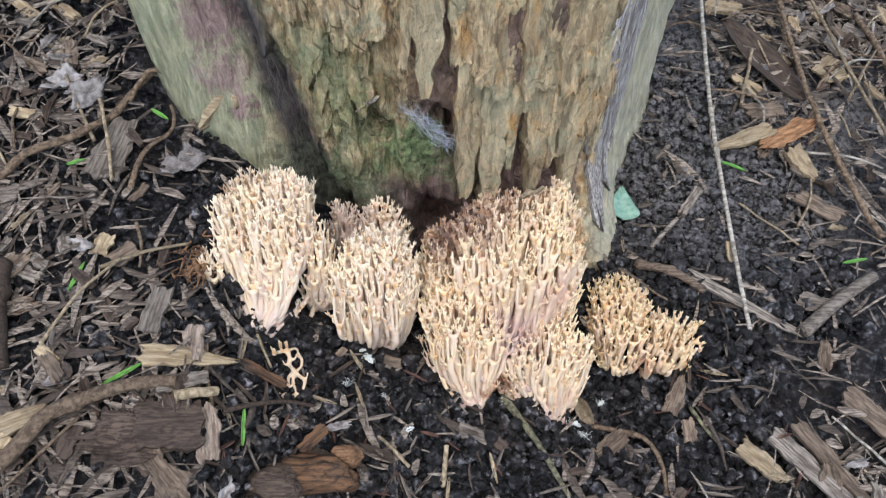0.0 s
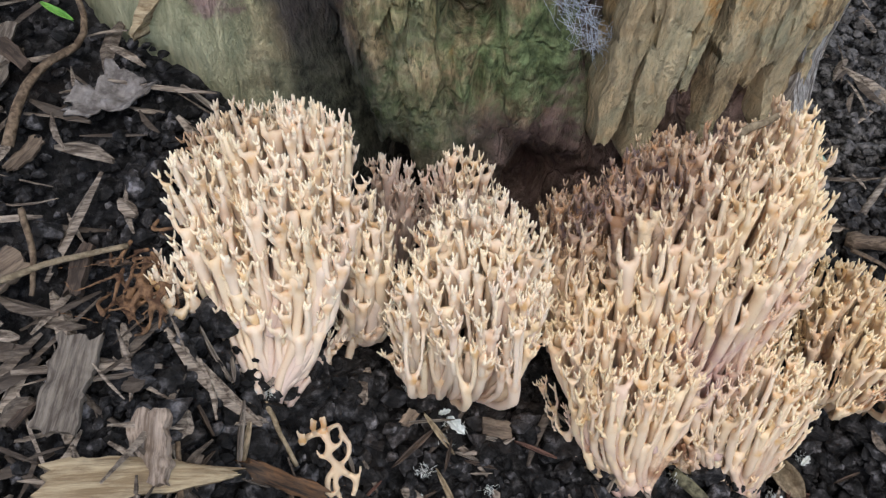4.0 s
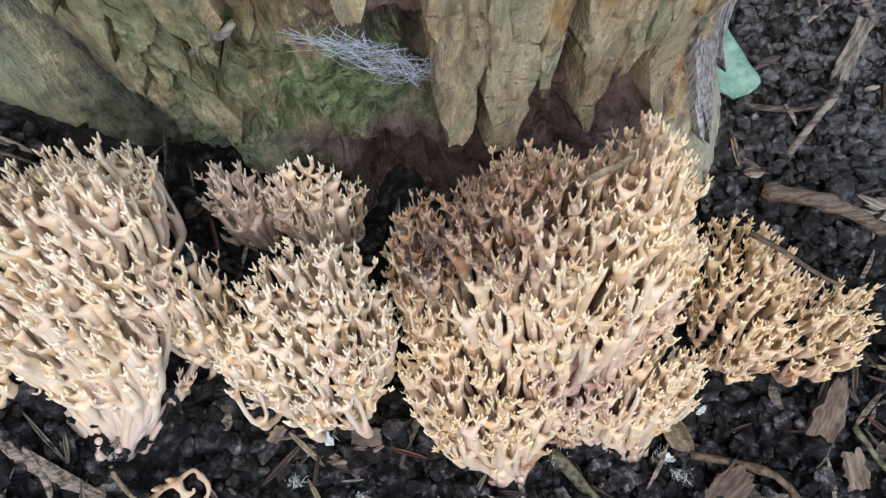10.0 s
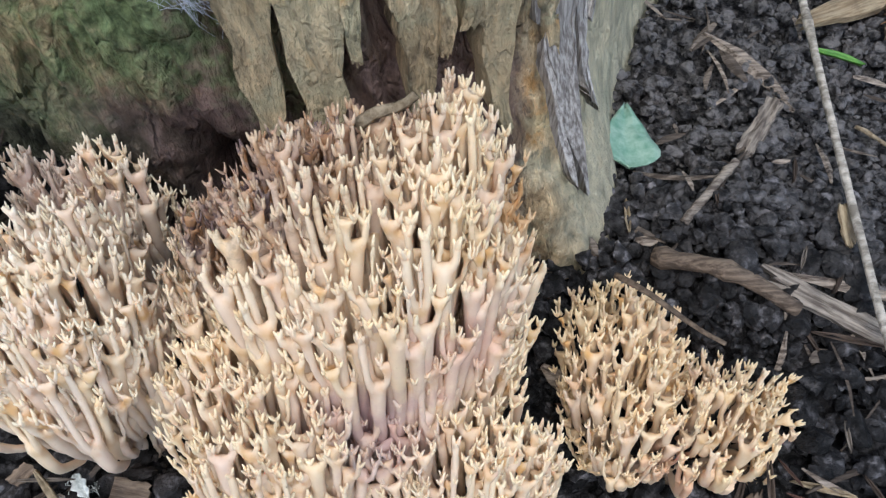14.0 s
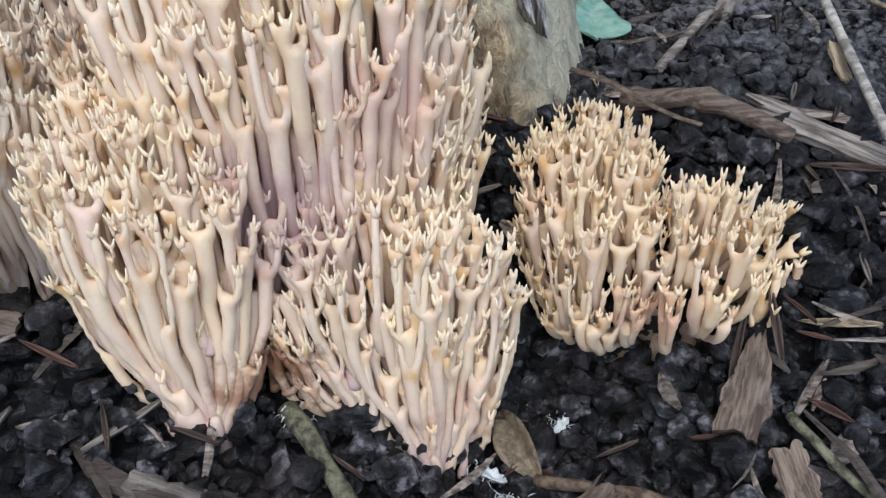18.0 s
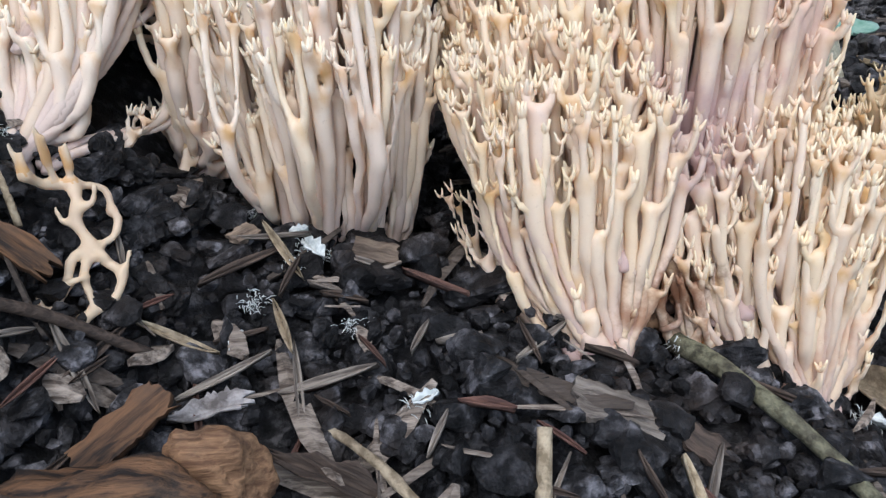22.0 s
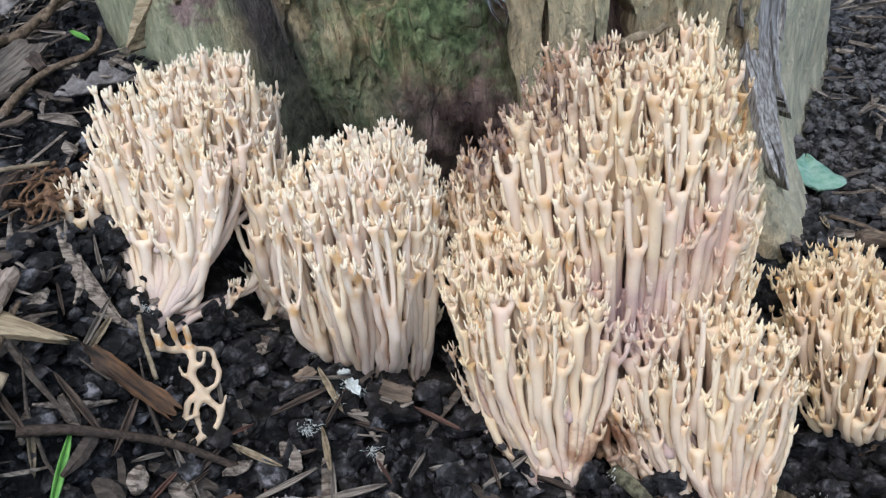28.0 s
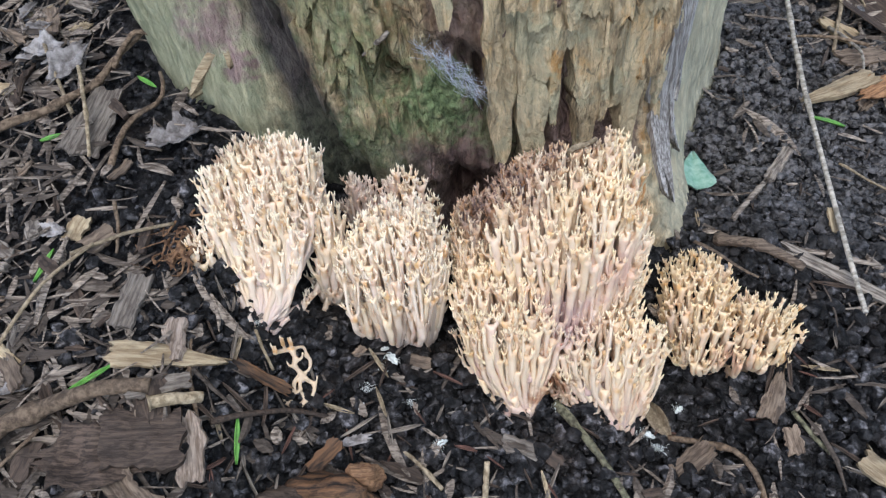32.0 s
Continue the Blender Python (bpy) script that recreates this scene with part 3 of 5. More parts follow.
    path = [trunk_point(-97.3 - 4.6 * k / 7, 0.138 - 0.012 * k / 7, 0.003 + 0.0012 * math.sin(k)) - Vector((TX, TY, 0)) for k in range(8)]
    tb.add(path, [0.0008, 0.0012, 0.0009, 0.0013, 0.0009, 0.0012, 0.0009, 0.0006], None, None, 6)
    part("dead_stem", tb.mesh("dead_stem", CHIP_GREY), TRUNK, "pale dead stem stuck to the bark")


bark_plates()

# ---- coral fungi ----
class Blob:
    """A soft union of tapered limbs, turned into one smooth skin on a fine grid. Neighbouring limbs flow into each other at their forks."""
    def __init__(self, melt=0.0011, cell=(0.00072, 0.00072, 0.00140)):
        self.limbs, self.melt, self.cell = [], melt, np.array(cell)

    def limb(self, pts, rad, age, melt=None):
        self.limbs.append((np.array([tuple(p) for p in pts]), np.array(rad), np.array(age), melt or self.melt))

    def skin(self):
        lo = np.min([(p - r[:, None]).min(0) for p, r, *_ in self.limbs], axis=0) - 3 * self.cell
        hi = np.max([(p + r[:, None]).max(0) for p, r, *_ in self.limbs], axis=0) + 3 * self.cell
        n = np.ceil((hi - lo) / self.cell).astype(int) + 1
        soft, hard, age = np.full(n, 0.05), np.full(n, 0.05), np.zeros(n)
        axes = [lo[i] + self.cell[i] * np.arange(n[i]) for i in range(3)]
        for pts, rad, ages, melt in self.limbs:
            pad = rad.max() + self.melt + 2 * self.cell
            i0 = np.maximum(((pts.min(0) - pad - lo) / self.cell).astype(int), 0)
            i1 = np.minimum(((pts.max(0) + pad - lo) / self.cell).astype(int) + 2, n)
            own, own_age = np.full(i1 - i0, 0.05), np.zeros(i1 - i0)
            for k in range(len(pts) - 1):
                a, ab = pts[k], pts[k + 1] - pts[k]
                seg = np.stack([pts[k], pts[k + 1]])
                j0 = np.maximum(((seg.min(0) - pad - lo) / self.cell).astype(int), i0)
                j1 = np.minimum(((seg.max(0) + pad - lo) / self.cell).astype(int) + 2, i1)
                sl = tuple(slice(p, q) for p, q in zip(j0 - i0, j1 - i0))
                gx, gy, gz_ = (axes[i][j0[i]:j1[i]] - a[i] for i in range(3))
                gx, gy, gz_ = gx[:, None, None], gy[None, :, None], gz_[None, None, :]
                t = np.clip((gx * ab[0] + gy * ab[1] + gz_ * ab[2]) / max(ab @ ab, 1e-12), 0, 1)
                d = np.sqrt((gx - t * ab[0]) ** 2 + (gy - t * ab[1]) ** 2 + (gz_ - t * ab[2]) ** 2) - (rad[k] + t * (rad[k + 1] - rad[k]))
                closer = d < own[sl]
                own[sl] = np.where(closer, d, own[sl])
                own_age[sl] = np.where(closer, ages[k] + t * (ages[k + 1] - ages[k]), own_age[sl])
            sl = tuple(slice(p, q) for p, q in zip(i0, i1))
            h = np.clip(0.5 + 0.5 * (soft[sl] - own) / melt, 0, 1)
            age[sl] = np.where(own < hard[sl], own_age, age[sl])
            hard[sl] = np.minimum(hard[sl], own)
            soft[sl] = soft[sl] * (1 - h) + own * h - melt * h * (1 - h)
        return self.nets(soft, hard, age, lo)

    def nets(self, f, hard, age, lo):
        inside = f < 0
        m = np.array(f.shape) - 1
        corner = [(i, j, k) for i in (0, 1) for j in (0, 1) for k in (0, 1)]
        cut = lambda g, c: g[c[0]:c[0] + m[0], c[1]:c[1] + m[1], c[2]:c[2] + m[2]]
        total = sum(cut(inside, c).astype(np.int8) for c in corner)
        cells = np.argwhere((total > 0) & (total < 8))
        index = np.full(m, -1)
        index[tuple(cells.T)] = np.arange(len(cells))
        at = lambda g, c: g[cells[:, 0] + c[0], cells[:, 1] + c[1], cells[:, 2] + c[2]]
        acc, cnt = np.zeros((len(cells), 3)), np.zeros(len(cells))
        for c in corner:
            for ax in range(3):
                if c[ax]:
                    continue
                e = list(c)
                e[ax] = 1
                fa, fb = at(f, c), at(f, e)
                x = (fa < 0) != (fb < 0)
                t = np.where(x, fa / np.where(x, fa - fb, 1), 0)
                p = np.array(c, float)[None, :].repeat(len(cells), 0)
                p[:, ax] += t
                acc += np.where(x[:, None], p, 0)
                cnt += x
        verts = lo + (cells + acc / cnt[:, None]) * self.cell
        best, age_v, web = np.full(len(cells), 9.0), np.zeros(len(cells)), np.zeros(len(cells))
        for c in corner:
            d = np.abs(at(hard, c))
            age_v = np.where(d < best, at(age, c), age_v)
            best = np.minimum(best, d)
            web += (at(hard, c) - at(f, c)) / 8
        faces = []
        for ax in range(3):
            u, v = (ax + 1) % 3, (ax + 2) % 3
            s0, s1 = [slice(None)] * 3, [slice(None)] * 3
            s0[ax], s1[ax] = slice(0, -1), slice(1, None)
            a, b = inside[tuple(s0)], inside[tuple(s1)]
            e = np.argwhere(a != b)
            e = e[(e[:, u] > 0) & (e[:, v] > 0) & (e[:, u] < m[u]) & (e[:, v] < m[v])]
            flip = a[tuple(e.T)]
            quad = []
            for du, dv in ((1, 1), (0, 1), (0, 0), (1, 0)):
                q = e.copy()
                q[:, u] -= du
                q[:, v] -= dv
                quad.append(index[tuple(q.T)])
            quad = np.stack(quad, 1)
            quad[~flip] = quad[~flip][:, ::-1]
            faces.append(quad)
        return verts, np.concatenate(faces), age_v, np.clip((web - 0.02 * self.melt) / (0.17 * self.melt), 0, 1)

    def mesh(self, name, material):
        v, f, age, web = self.skin()
        return link_mesh(name, v.tolist(), f.tolist(), material, True, {"age": age, "axil": web})


def prongs(tb, top, up, side, back, r, rng, scale):
    """The small crown of fine curved points at the end of an arm."""
    count = rng.choice((2, 2, 3, 3, 4))
    turn = rng.gauss(0, 0.8)
    for j in range(count):
        c = turn + 2 * math.pi * j / count + rng.uniform(-0.4, 0.4)
        lt = side * math.cos(c) + back * math.sin(c)
        ln = rng.uniform(0.0010, 0.0024) * scale
        sp = rng.uniform(0.0005, 0.0010) * scale
        foot = top - up * 0.0010
        path = bez(foot, foot + lt * sp * 0.9 + up * 0.0004, foot + lt * sp + up * ln * 0.6, foot + lt * sp * rng.uniform(1.1, 2.0) + up * (ln + 0.0008), 5)
        tb.add(path, [r * 0.82, r * 0.74, r * 0.60, r * 0.46, r * rng.uniform(0.18, 0.30)], [0.78, 0.82, 0.88, 0.95, 1.02], [0.5, 0.35, 0.0, 0.0, 0.0], 6, 1.0, rng.uniform(0, 6))


def forked_arm(bl, tb, start, lat, reach, rise, up, side, back, r, rng, scale, level, age):
    """An arm that leaves its fork in a round bow, stands upright and may fork once more."""
    top = start + lat * reach * rng.uniform(0.9, 1.2) + up * rise
    split = level < 2 and rise > 0.0075 * scale and rng.random() < 0.62
    end = top
    if split:
        end = top - up * min(rng.uniform(0.0030, 0.0058) * scale, 0.5 * rise)
    h = (end - start).dot(up)
    path = bez(start - up * 0.0008, start + lat * reach * 1.05 + up * 0.0002, start + lat * reach * 1.12 + up * h * 0.45, end, 6)
    ages = [age + (0.86 - age) * (0.6 if split else 1.0) * i / 5 for i in range(6)]
    bl.limb(path, [r * w for w in (1.15, 1.0, 0.93, 0.92, 0.98, 1.14 if split else 0.84)], ages, 0.0009 * scale)
    if not split:
        prongs(tb, end, up, side, back, r * 0.90, rng, scale)
        return
    a = rng.gauss(0, 0.75)
    for k in range(rng.choice((2, 2, 2, 3))):
        q = a + math.pi * k * (1 if k < 2 else 0.5) + rng.uniform(-0.3, 0.3)
        l2 = side * math.cos(q) + back * math.sin(q)
        forked_arm(bl, tb, end, l2, rng.uniform(0.0014, 0.0023) * scale, max(0.0020, (top - end).dot(up) + rng.uniform(-0.0026, 0.0010)) * scale, up, side, back, r * rng.uniform(0.70, 0.82), rng, scale, 2, ages[-1])


def coral_branch(base, tip, up, rng, scale=1.0, cell=None):
    """One stem that widens to a fork, whose arms bow outwards, rise side by side, fork again and end in fine points."""
    bl, tb = Blob(0.0011 * scale, cell or (0.00085, 0.00085, 0.0016)), Tubes()
    length = (tip - base).length
    fork = tip - up * min((0.006 + rng.expovariate(1 / 0.008)) * scale, 0.030, 0.6 * length)
    out = Vector((tip.x - base.x, tip.y - base.y, 0))
    n = 8
    stem = bez(base, base + out * 0.35 + up * length * 0.12, fork - up * length * 0.32, fork, n)
    ph = rng.uniform(0, 50)
    stem = [p + Vector((noise.noise((ph, i * 0.7, 0)), noise.noise((ph, i * 0.7, 5)), 0)) * 0.0012 for i, p in enumerate(stem)]
    r0 = rng.uniform(0.00105, 0.00175) * scale
    bl.limb(stem, [r0 * w for w in (1.15, 1.0, 0.95, 0.92, 0.94, 1.02, 1.16, 1.32)], [0.03 + 0.55 * i / (n - 1) for i in range(n)])
    side = Vector((1, 0, 0))
    side = (side - up * side.dot(up)).normalized()
    back = up.cross(side)
    kids = rng.choice((2, 2, 2, 3, 3))
    turn = rng.gauss(0, 0.55)
    rise = (tip - fork).length
    for k in range(kids):
        a = turn + 2 * math.pi * k / kids + rng.uniform(-0.3, 0.3)
        lat = side * math.cos(a) + back * math.sin(a)
        forked_arm(bl, tb, fork, lat, rng.uniform(0.0021, 0.0034) * scale, max(0.0045, rise + rng.uniform(-0.0075, 0.0015)) * scale, up, side, back, r0 * rng.uniform(0.64, 0.78), rng, scale, 1, 0.58)
    return bl, tb


def grow(root, inv, material, bl, tb):
    """Links one branch, with the fine points on its arms."""
    v, f, age, web = bl.skin()
    n = len(v)
    me = link_mesh("branch", v.tolist() + tb.v, f.tolist() + [tuple(i + n for i in q) for q in tb.f], material, True, {"age": list(age) + tb.age, "axil": list(web) + tb.axil})
    part("branch", me, root).matrix_parent_inverse = inv


def coral_clump(name, label, material, lobes, gap, lean, seed, scale=1.0, extra=(), group="coral fungi at the foot of the trunk"):
    """lobes: (centre, radii, foot, foot radii, lowest elevation). Tips lie over the lobes' domes, stems rise from their feet."""
    rng = random.Random(seed)
    root = thing(name, label, "coral fungus", lobes[0][2], group)
    inv = Matrix.Translation(-Vector(lobes[0][2]))
    taken = []
    shape = [tuple(Vector(v) for v in lobe[:3]) for lobe in lobes]
    for li, (c, rad, foot, fr, low) in enumerate(lobes):
        c, foot = Vector(c), Vector(foot)
        feet = [foot + Vector((fr[0] * math.cos(q), fr[1] * math.sin(q), 0)) * rng.uniform(0.3, 1.0) for q in (rng.uniform(0, 6.28) for _ in range(max(4, int(fr[0] * 650))))]
        bl = Blob(0.003, (0.0009, 0.0009, 0.0009))
        for q in feet if foot.z < 0.05 else ():
            z0, lift = ground_z(q.x, q.y) - 0.002, rng.uniform(0.003, 0.006)
            bl.limb([(q.x, q.y, z0 - 0.004), (q.x, q.y, z0 + 0.002), (q.x + rng.gauss(0, 0.001), q.y + 0.001, z0 + lift)], [0.0020, 0.0018, 0.0012], [0.0, 0.12, 0.3])
        if bl.limbs:
            part("fleshy_base", bl.mesh("fleshy_base", material), root, "pale mauve fleshy base").matrix_parent_inverse = inv
        for _ in range(2600):
            zc = rng.uniform(math.sin(radians(low)), 1)
            az = rng.uniform(0, 2 * math.pi)
            if math.sin(az) > 0.5 and zc < 0.3:
                continue
            h = math.sqrt(1 - zc * zc)
            d = Vector((h * math.cos(az), h * math.sin(az), zc))
            wob = 1 + 0.10 * noise.noise(d * 2.3 + Vector((seed, li, 0))) + rng.uniform(-0.05, 0.05)
            boxy = math.copysign(abs(d.x) ** 0.8, d.x)
            tip = c + Vector((boxy * rad[0], d.y * rad[1], d.z * rad[2])) * wob + Vector((0, 0, 0.0020 * max(0.0, zc)))
            if any(Vector([p / q for p, q in zip(tip - o[0], o[1])]).length < 0.86 for k, o in enumerate(shape) if k != li):
                continue
            if any((tip.x - q.x) ** 2 + (tip.y - q.y) ** 2 + 0.30 * (tip.z - q.z) ** 2 < gap * gap for q in taken):
                continue
            fz = ground_z(foot.x, foot.y)
            side = max(0.0, abs(tip.x - foot.x) - fr[0])
            ahead = max(0.0, foot.y - fr[1] - tip.y)
            if tip.z < max(fz + 0.009 + (1.8 if fr[0] < 0.008 else 1.15) * side + 0.9 * ahead, ground_z(tip.x, tip.y) + 0.008):
                continue
            if Vector((tip.x - TX, tip.y - TY)).length < trunk_r(math.degrees(math.atan2(tip.y - TY, tip.x - TX)), tip.z) + 0.001:
                continue
            taken.append(tip)
            want = foot + Vector((d.x * fr[0], d.y * fr[1], 0)) * rng.uniform(0.75, 1.1)
            root_at = min(feet, key=lambda q: (q.x - want.x) ** 2 + (q.y - want.y) ** 2)
            base = want.lerp(root_at, 0.72)
            base.z = min(ground_z(base.x, base.y), tip.z - 0.012) - 0.002
            up = (Vector((lean[0] + d.x * 0.16, lean[1] + d.y * 0.06, 1)) + Vector((rng.gauss(0, 0.05), rng.gauss(0, 0.05), 0))).normalized()
            fan = smooth01((0.45 - zc) / 0.5) * smooth01((0.3 - d.y) / 0.5)
            up = up.lerp((tip - base).normalized(), 0.35 * fan).normalized()
            hidden = d.y > 0.35 and zc < 0.6
            if d.y > -0.35 and zc > 0.3:
                base = base.lerp(tip, 0.3)
            grow(root, inv, material, *coral_branch(base, tip, up, rng, scale, (0.0012, 0.0012, 0.0020) if hidden else None))
        # short branches that fork low down, in front of the tall stems
        for _ in range(90 if foot.z < 0.05 else 0):
            az, u = rng.uniform(math.pi * 0.95, math.pi * 2.05), rng.uniform(0.42, 1.0)
            rim = c + Vector((math.cos(az) * rad[0] * 0.86, math.sin(az) * rad[1] * 0.86, -0.50 * rad[2]))
            base = foot + Vector((math.cos(az) * fr[0], math.sin(az) * fr[1], 0)) * rng.uniform(0.7, 1.05)
            base.z = ground_z(base.x, base.y) - 0.002
            tip = base.lerp(rim, u) + Vector((rng.gauss(0, 0.0015), -0.0010, 0.004))
            if tip.z < ground_z(tip.x, tip.y) + 0.011 or any((tip - q).length < 0.0058 for q in taken):
                continue
            taken.append(tip)
            up = (tip - base).normalized().lerp(Vector((lean[0], lean[1] * 0.5, 1)).normalized(), 0.5).normalized()
            grow(root, inv, material, *coral_branch(base, tip, up, rng, scale * 0.9))
    for base, tip in extra:
        base, tip = Vector(base), Vector(tip)
        grow(root, inv, material, *coral_branch(base, tip, (tip - base).normalized(), rng, scale * 0.85))
    return root


coral_clump("coral_fungus", "pale cream coral fungus with pinkish stems, fanning from narrow foot", CORAL_PALE,
            [((-0.0970, 0.2722, 0.0528), (0.0355, 0.0347, 0.0398), (-0.0990, 0.2225, 0.041), (0.0068, 0.0060), -35),
             ((-0.0712, 0.2604, 0.0384), (0.0096, 0.0140, 0.0403), (-0.0770, 0.2535, 0.019), (0.0040, 0.0040), -35),
             ((-0.1239, 0.2475, 0.0634), (0.0149, 0.0123, 0.0062), (-0.1221, 0.2429, 0.059), (0.0054, 0.0039), -35)], 0.0042, (-0.08, 0.36), 1, 0.96)
coral_clump("coral_fungus", "cream dome-shaped coral fungus with dense forked tips", CORAL_PALE,
            [((-0.0348, 0.2484, 0.0539), (0.0202, 0.0240, 0.0219), (-0.0395, 0.2349, 0.011), (0.0135, 0.0072), -35),
             ((-0.0533, 0.2436, 0.0452), (0.0083, 0.0114, 0.0246), (-0.0523, 0.2397, 0.009), (0.0035, 0.0054), -35)], 0.0042, (-0.03, 0.36), 2, 0.95)
coral_clump("coral_fungus", "small shaded mauve-cream coral fungus against the trunk", CORAL_PALE,
            [((-0.0360, 0.2950, 0.0370), (0.0135, 0.0115, 0.0215), (-0.0360, 0.2880, 0.000), (0.0110, 0.0070), -10),
             ((-0.0600, 0.2970, 0.0370), (0.0085, 0.0090, 0.0150), (-0.0595, 0.2910, 0.002), (0.0065, 0.0045), -10)], 0.0042, (0.0, 0.25), 3, 0.93)
coral_clump("coral_fungus", "large tan coral fungus with browned crown and two lobes", CORAL_TAN,
            [((0.0383, 0.2611, 0.0382), (0.0392, 0.0306, 0.0531), (0.0325, 0.2303, -0.012), (0.0282, 0.0113), -35),
             ((0.0608, 0.2715, 0.0671), (0.0121, 0.0177, 0.0264), (0.0452, 0.2487, -0.008), (0.0104, 0.0060), -35),
             ((0.0112, 0.2352, 0.0280), (0.0282, 0.0251, 0.0237), (0.0178, 0.1975, -0.008), (0.0060, 0.0035), -35),
             ((0.0548, 0.2248, 0.0028), (0.0307, 0.0143, 0.0261), (0.0605, 0.2045, -0.026), (0.0140, 0.0080), -35),
             ((-0.0019, 0.2637, 0.0397), (0.0095, 0.0227, 0.0241), (0.0104, 0.2429, -0.006), (0.0118, 0.0069), -35)], 0.0042, (0.0, 0.36), 4, 0.96,
            [((0.072, 0.228, -0.006), (0.076, 0.2385, 0.0215))])
coral_clump("coral_fungus", "small ochre coral fungus standing apart on the soil", CORAL_OCHRE,
            [((0.1062, 0.2522, -0.0005), (0.0182, 0.0281, 0.0271), (0.1120, 0.2390, -0.012), (0.0130, 0.0080), -35),
             ((0.1293, 0.2374, -0.0114), (0.0205, 0.0188, 0.0308), (0.1275, 0.2340, -0.013), (0.0125, 0.0060), -35),
             ((0.1514, 0.2416, -0.0127), (0.0090, 0.0100, 0.0140), (0.1430, 0.2370, -0.012), (0.0065, 0.0057), -35)], 0.0046, (0.06, 0.34), 5, 0.84,
            [((0.140, 0.236, -0.010), (0.157, 0.235, 0.003)), ((0.144, 0.240, -0.010), (0.151, 0.245, 0.010)), ((0.146, 0.242, -0.010), (0.1545, 0.247, 0.007))])

# ---- withered coral pieces ----
def curve_through(pts, steps=4):
    pts = [Vector(p) for p in pts]
    out = []
    for i in range(len(pts) - 1):
        a, b, c, d = pts[max(i - 1, 0)], pts[i], pts[i + 1], pts[min(i + 2, len(pts) - 1)]
        for k in range(steps):
            t = k / steps
            out.append(0.5 * ((2 * b) + (c - a) * t + (2 * a - 5 * b + 4 * c - d) * t * t + (3 * b - a - 3 * c + d) * t ** 3))
    return out + [pts[-1]]


def withered(label, limbs, material):
    bl = Blob(0.0014, (0.0006, 0.0006, 0.0006))
    for pts, r, old in limbs:
        path = [p + Vector((0, 0, 0.0038)) for p in curve_through(pts)]
        n = len(path)
        bl.limb(path, [r * 0.82 * (1.05 - 0.4 * i / (n - 1)) * (1 + 0.28 * noise.noise((i * 0.8, r * 9999, 0))) for i in range(n)], [0.42 * old + 0.2 * (old > 0.9) + 0.1 * i / (n - 1) for i in range(n)])
    tagged(new("withered_coral", bl.mesh("withered_coral", material)), label, "withered fungus")


withered("limp cream coral branch sunk down on the dark soil",
         [([(-0.0895, 0.205, 0.034), (-0.088, 0.208, 0.030), (-0.084, 0.2095, 0.029), (-0.080, 0.2125, 0.026), (-0.079, 0.2105, 0.022)], 0.0012, 0.7),
          ([(-0.0895, 0.205, 0.034), (-0.0905, 0.2055, 0.0405)], 0.0008, 0.95), ([(-0.0895, 0.205, 0.034), (-0.0885, 0.2052, 0.0385)], 0.0007, 0.95),
          ([(-0.0865, 0.2085, 0.031), (-0.0862, 0.208, 0.042)], 0.0009, 0.95), ([(-0.0865, 0.2085, 0.035), (-0.0852, 0.208, 0.040)], 0.0007, 0.95),
          ([(-0.084, 0.2095, 0.030), (-0.083, 0.2105, 0.0370)], 0.0009, 0.95), ([(-0.0835, 0.210, 0.033), (-0.0845, 0.2105, 0.0365)], 0.0007, 0.95),
          ([(-0.084, 0.2095, 0.029), (-0.0825, 0.206, 0.027), (-0.083, 0.204, 0.024), (-0.081, 0.202, 0.020), (-0.0835, 0.199, 0.019), (-0.084, 0.195, 0.016), (-0.0862, 0.191, 0.012)], 0.0014, 0.65),
          ([(-0.079, 0.2105, 0.022), (-0.077, 0.208, 0.0215), (-0.0775, 0.205, 0.0195), (-0.080, 0.202, 0.019), (-0.078, 0.2005, 0.018)], 0.0011, 0.7),
          ([(-0.081, 0.202, 0.020), (-0.0785, 0.201, 0.0165), (-0.0755, 0.1995, 0.0145), (-0.0765, 0.196, 0.0115), (-0.0795, 0.1935, 0.0105), (-0.083, 0.192, 0.010)], 0.0013, 0.65),
          ([(-0.081, 0.200, 0.018), (-0.0815, 0.197, 0.016), (-0.080, 0.194, 0.012), (-0.0815, 0.191, 0.009)], 0.0011, 0.6),
          ([(-0.084, 0.195, 0.016), (-0.082, 0.1945, 0.017), (-0.0805, 0.1965, 0.0165)], 0.0009, 0.75),
          ([(-0.0755, 0.1995, 0.0145), (-0.0742, 0.2005, 0.0165), (-0.0738, 0.202, 0.018)], 0.0008, 0.85),
          ([(-0.0862, 0.191, 0.012), (-0.088, 0.1915, 0.0135), (-0.0885, 0.1925, 0.016)], 0.0009, 0.8),
          ([(-0.0825, 0.205, 0.026), (-0.0795, 0.206, 0.027), (-0.0785, 0.207, 0.030)], 0.0009, 0.85),
          ([(-0.083, 0.204, 0.024), (-0.0852, 0.2035, 0.0245), (-0.086, 0.2045, 0.027)], 0.0008, 0.85)], CORAL_LIMP)


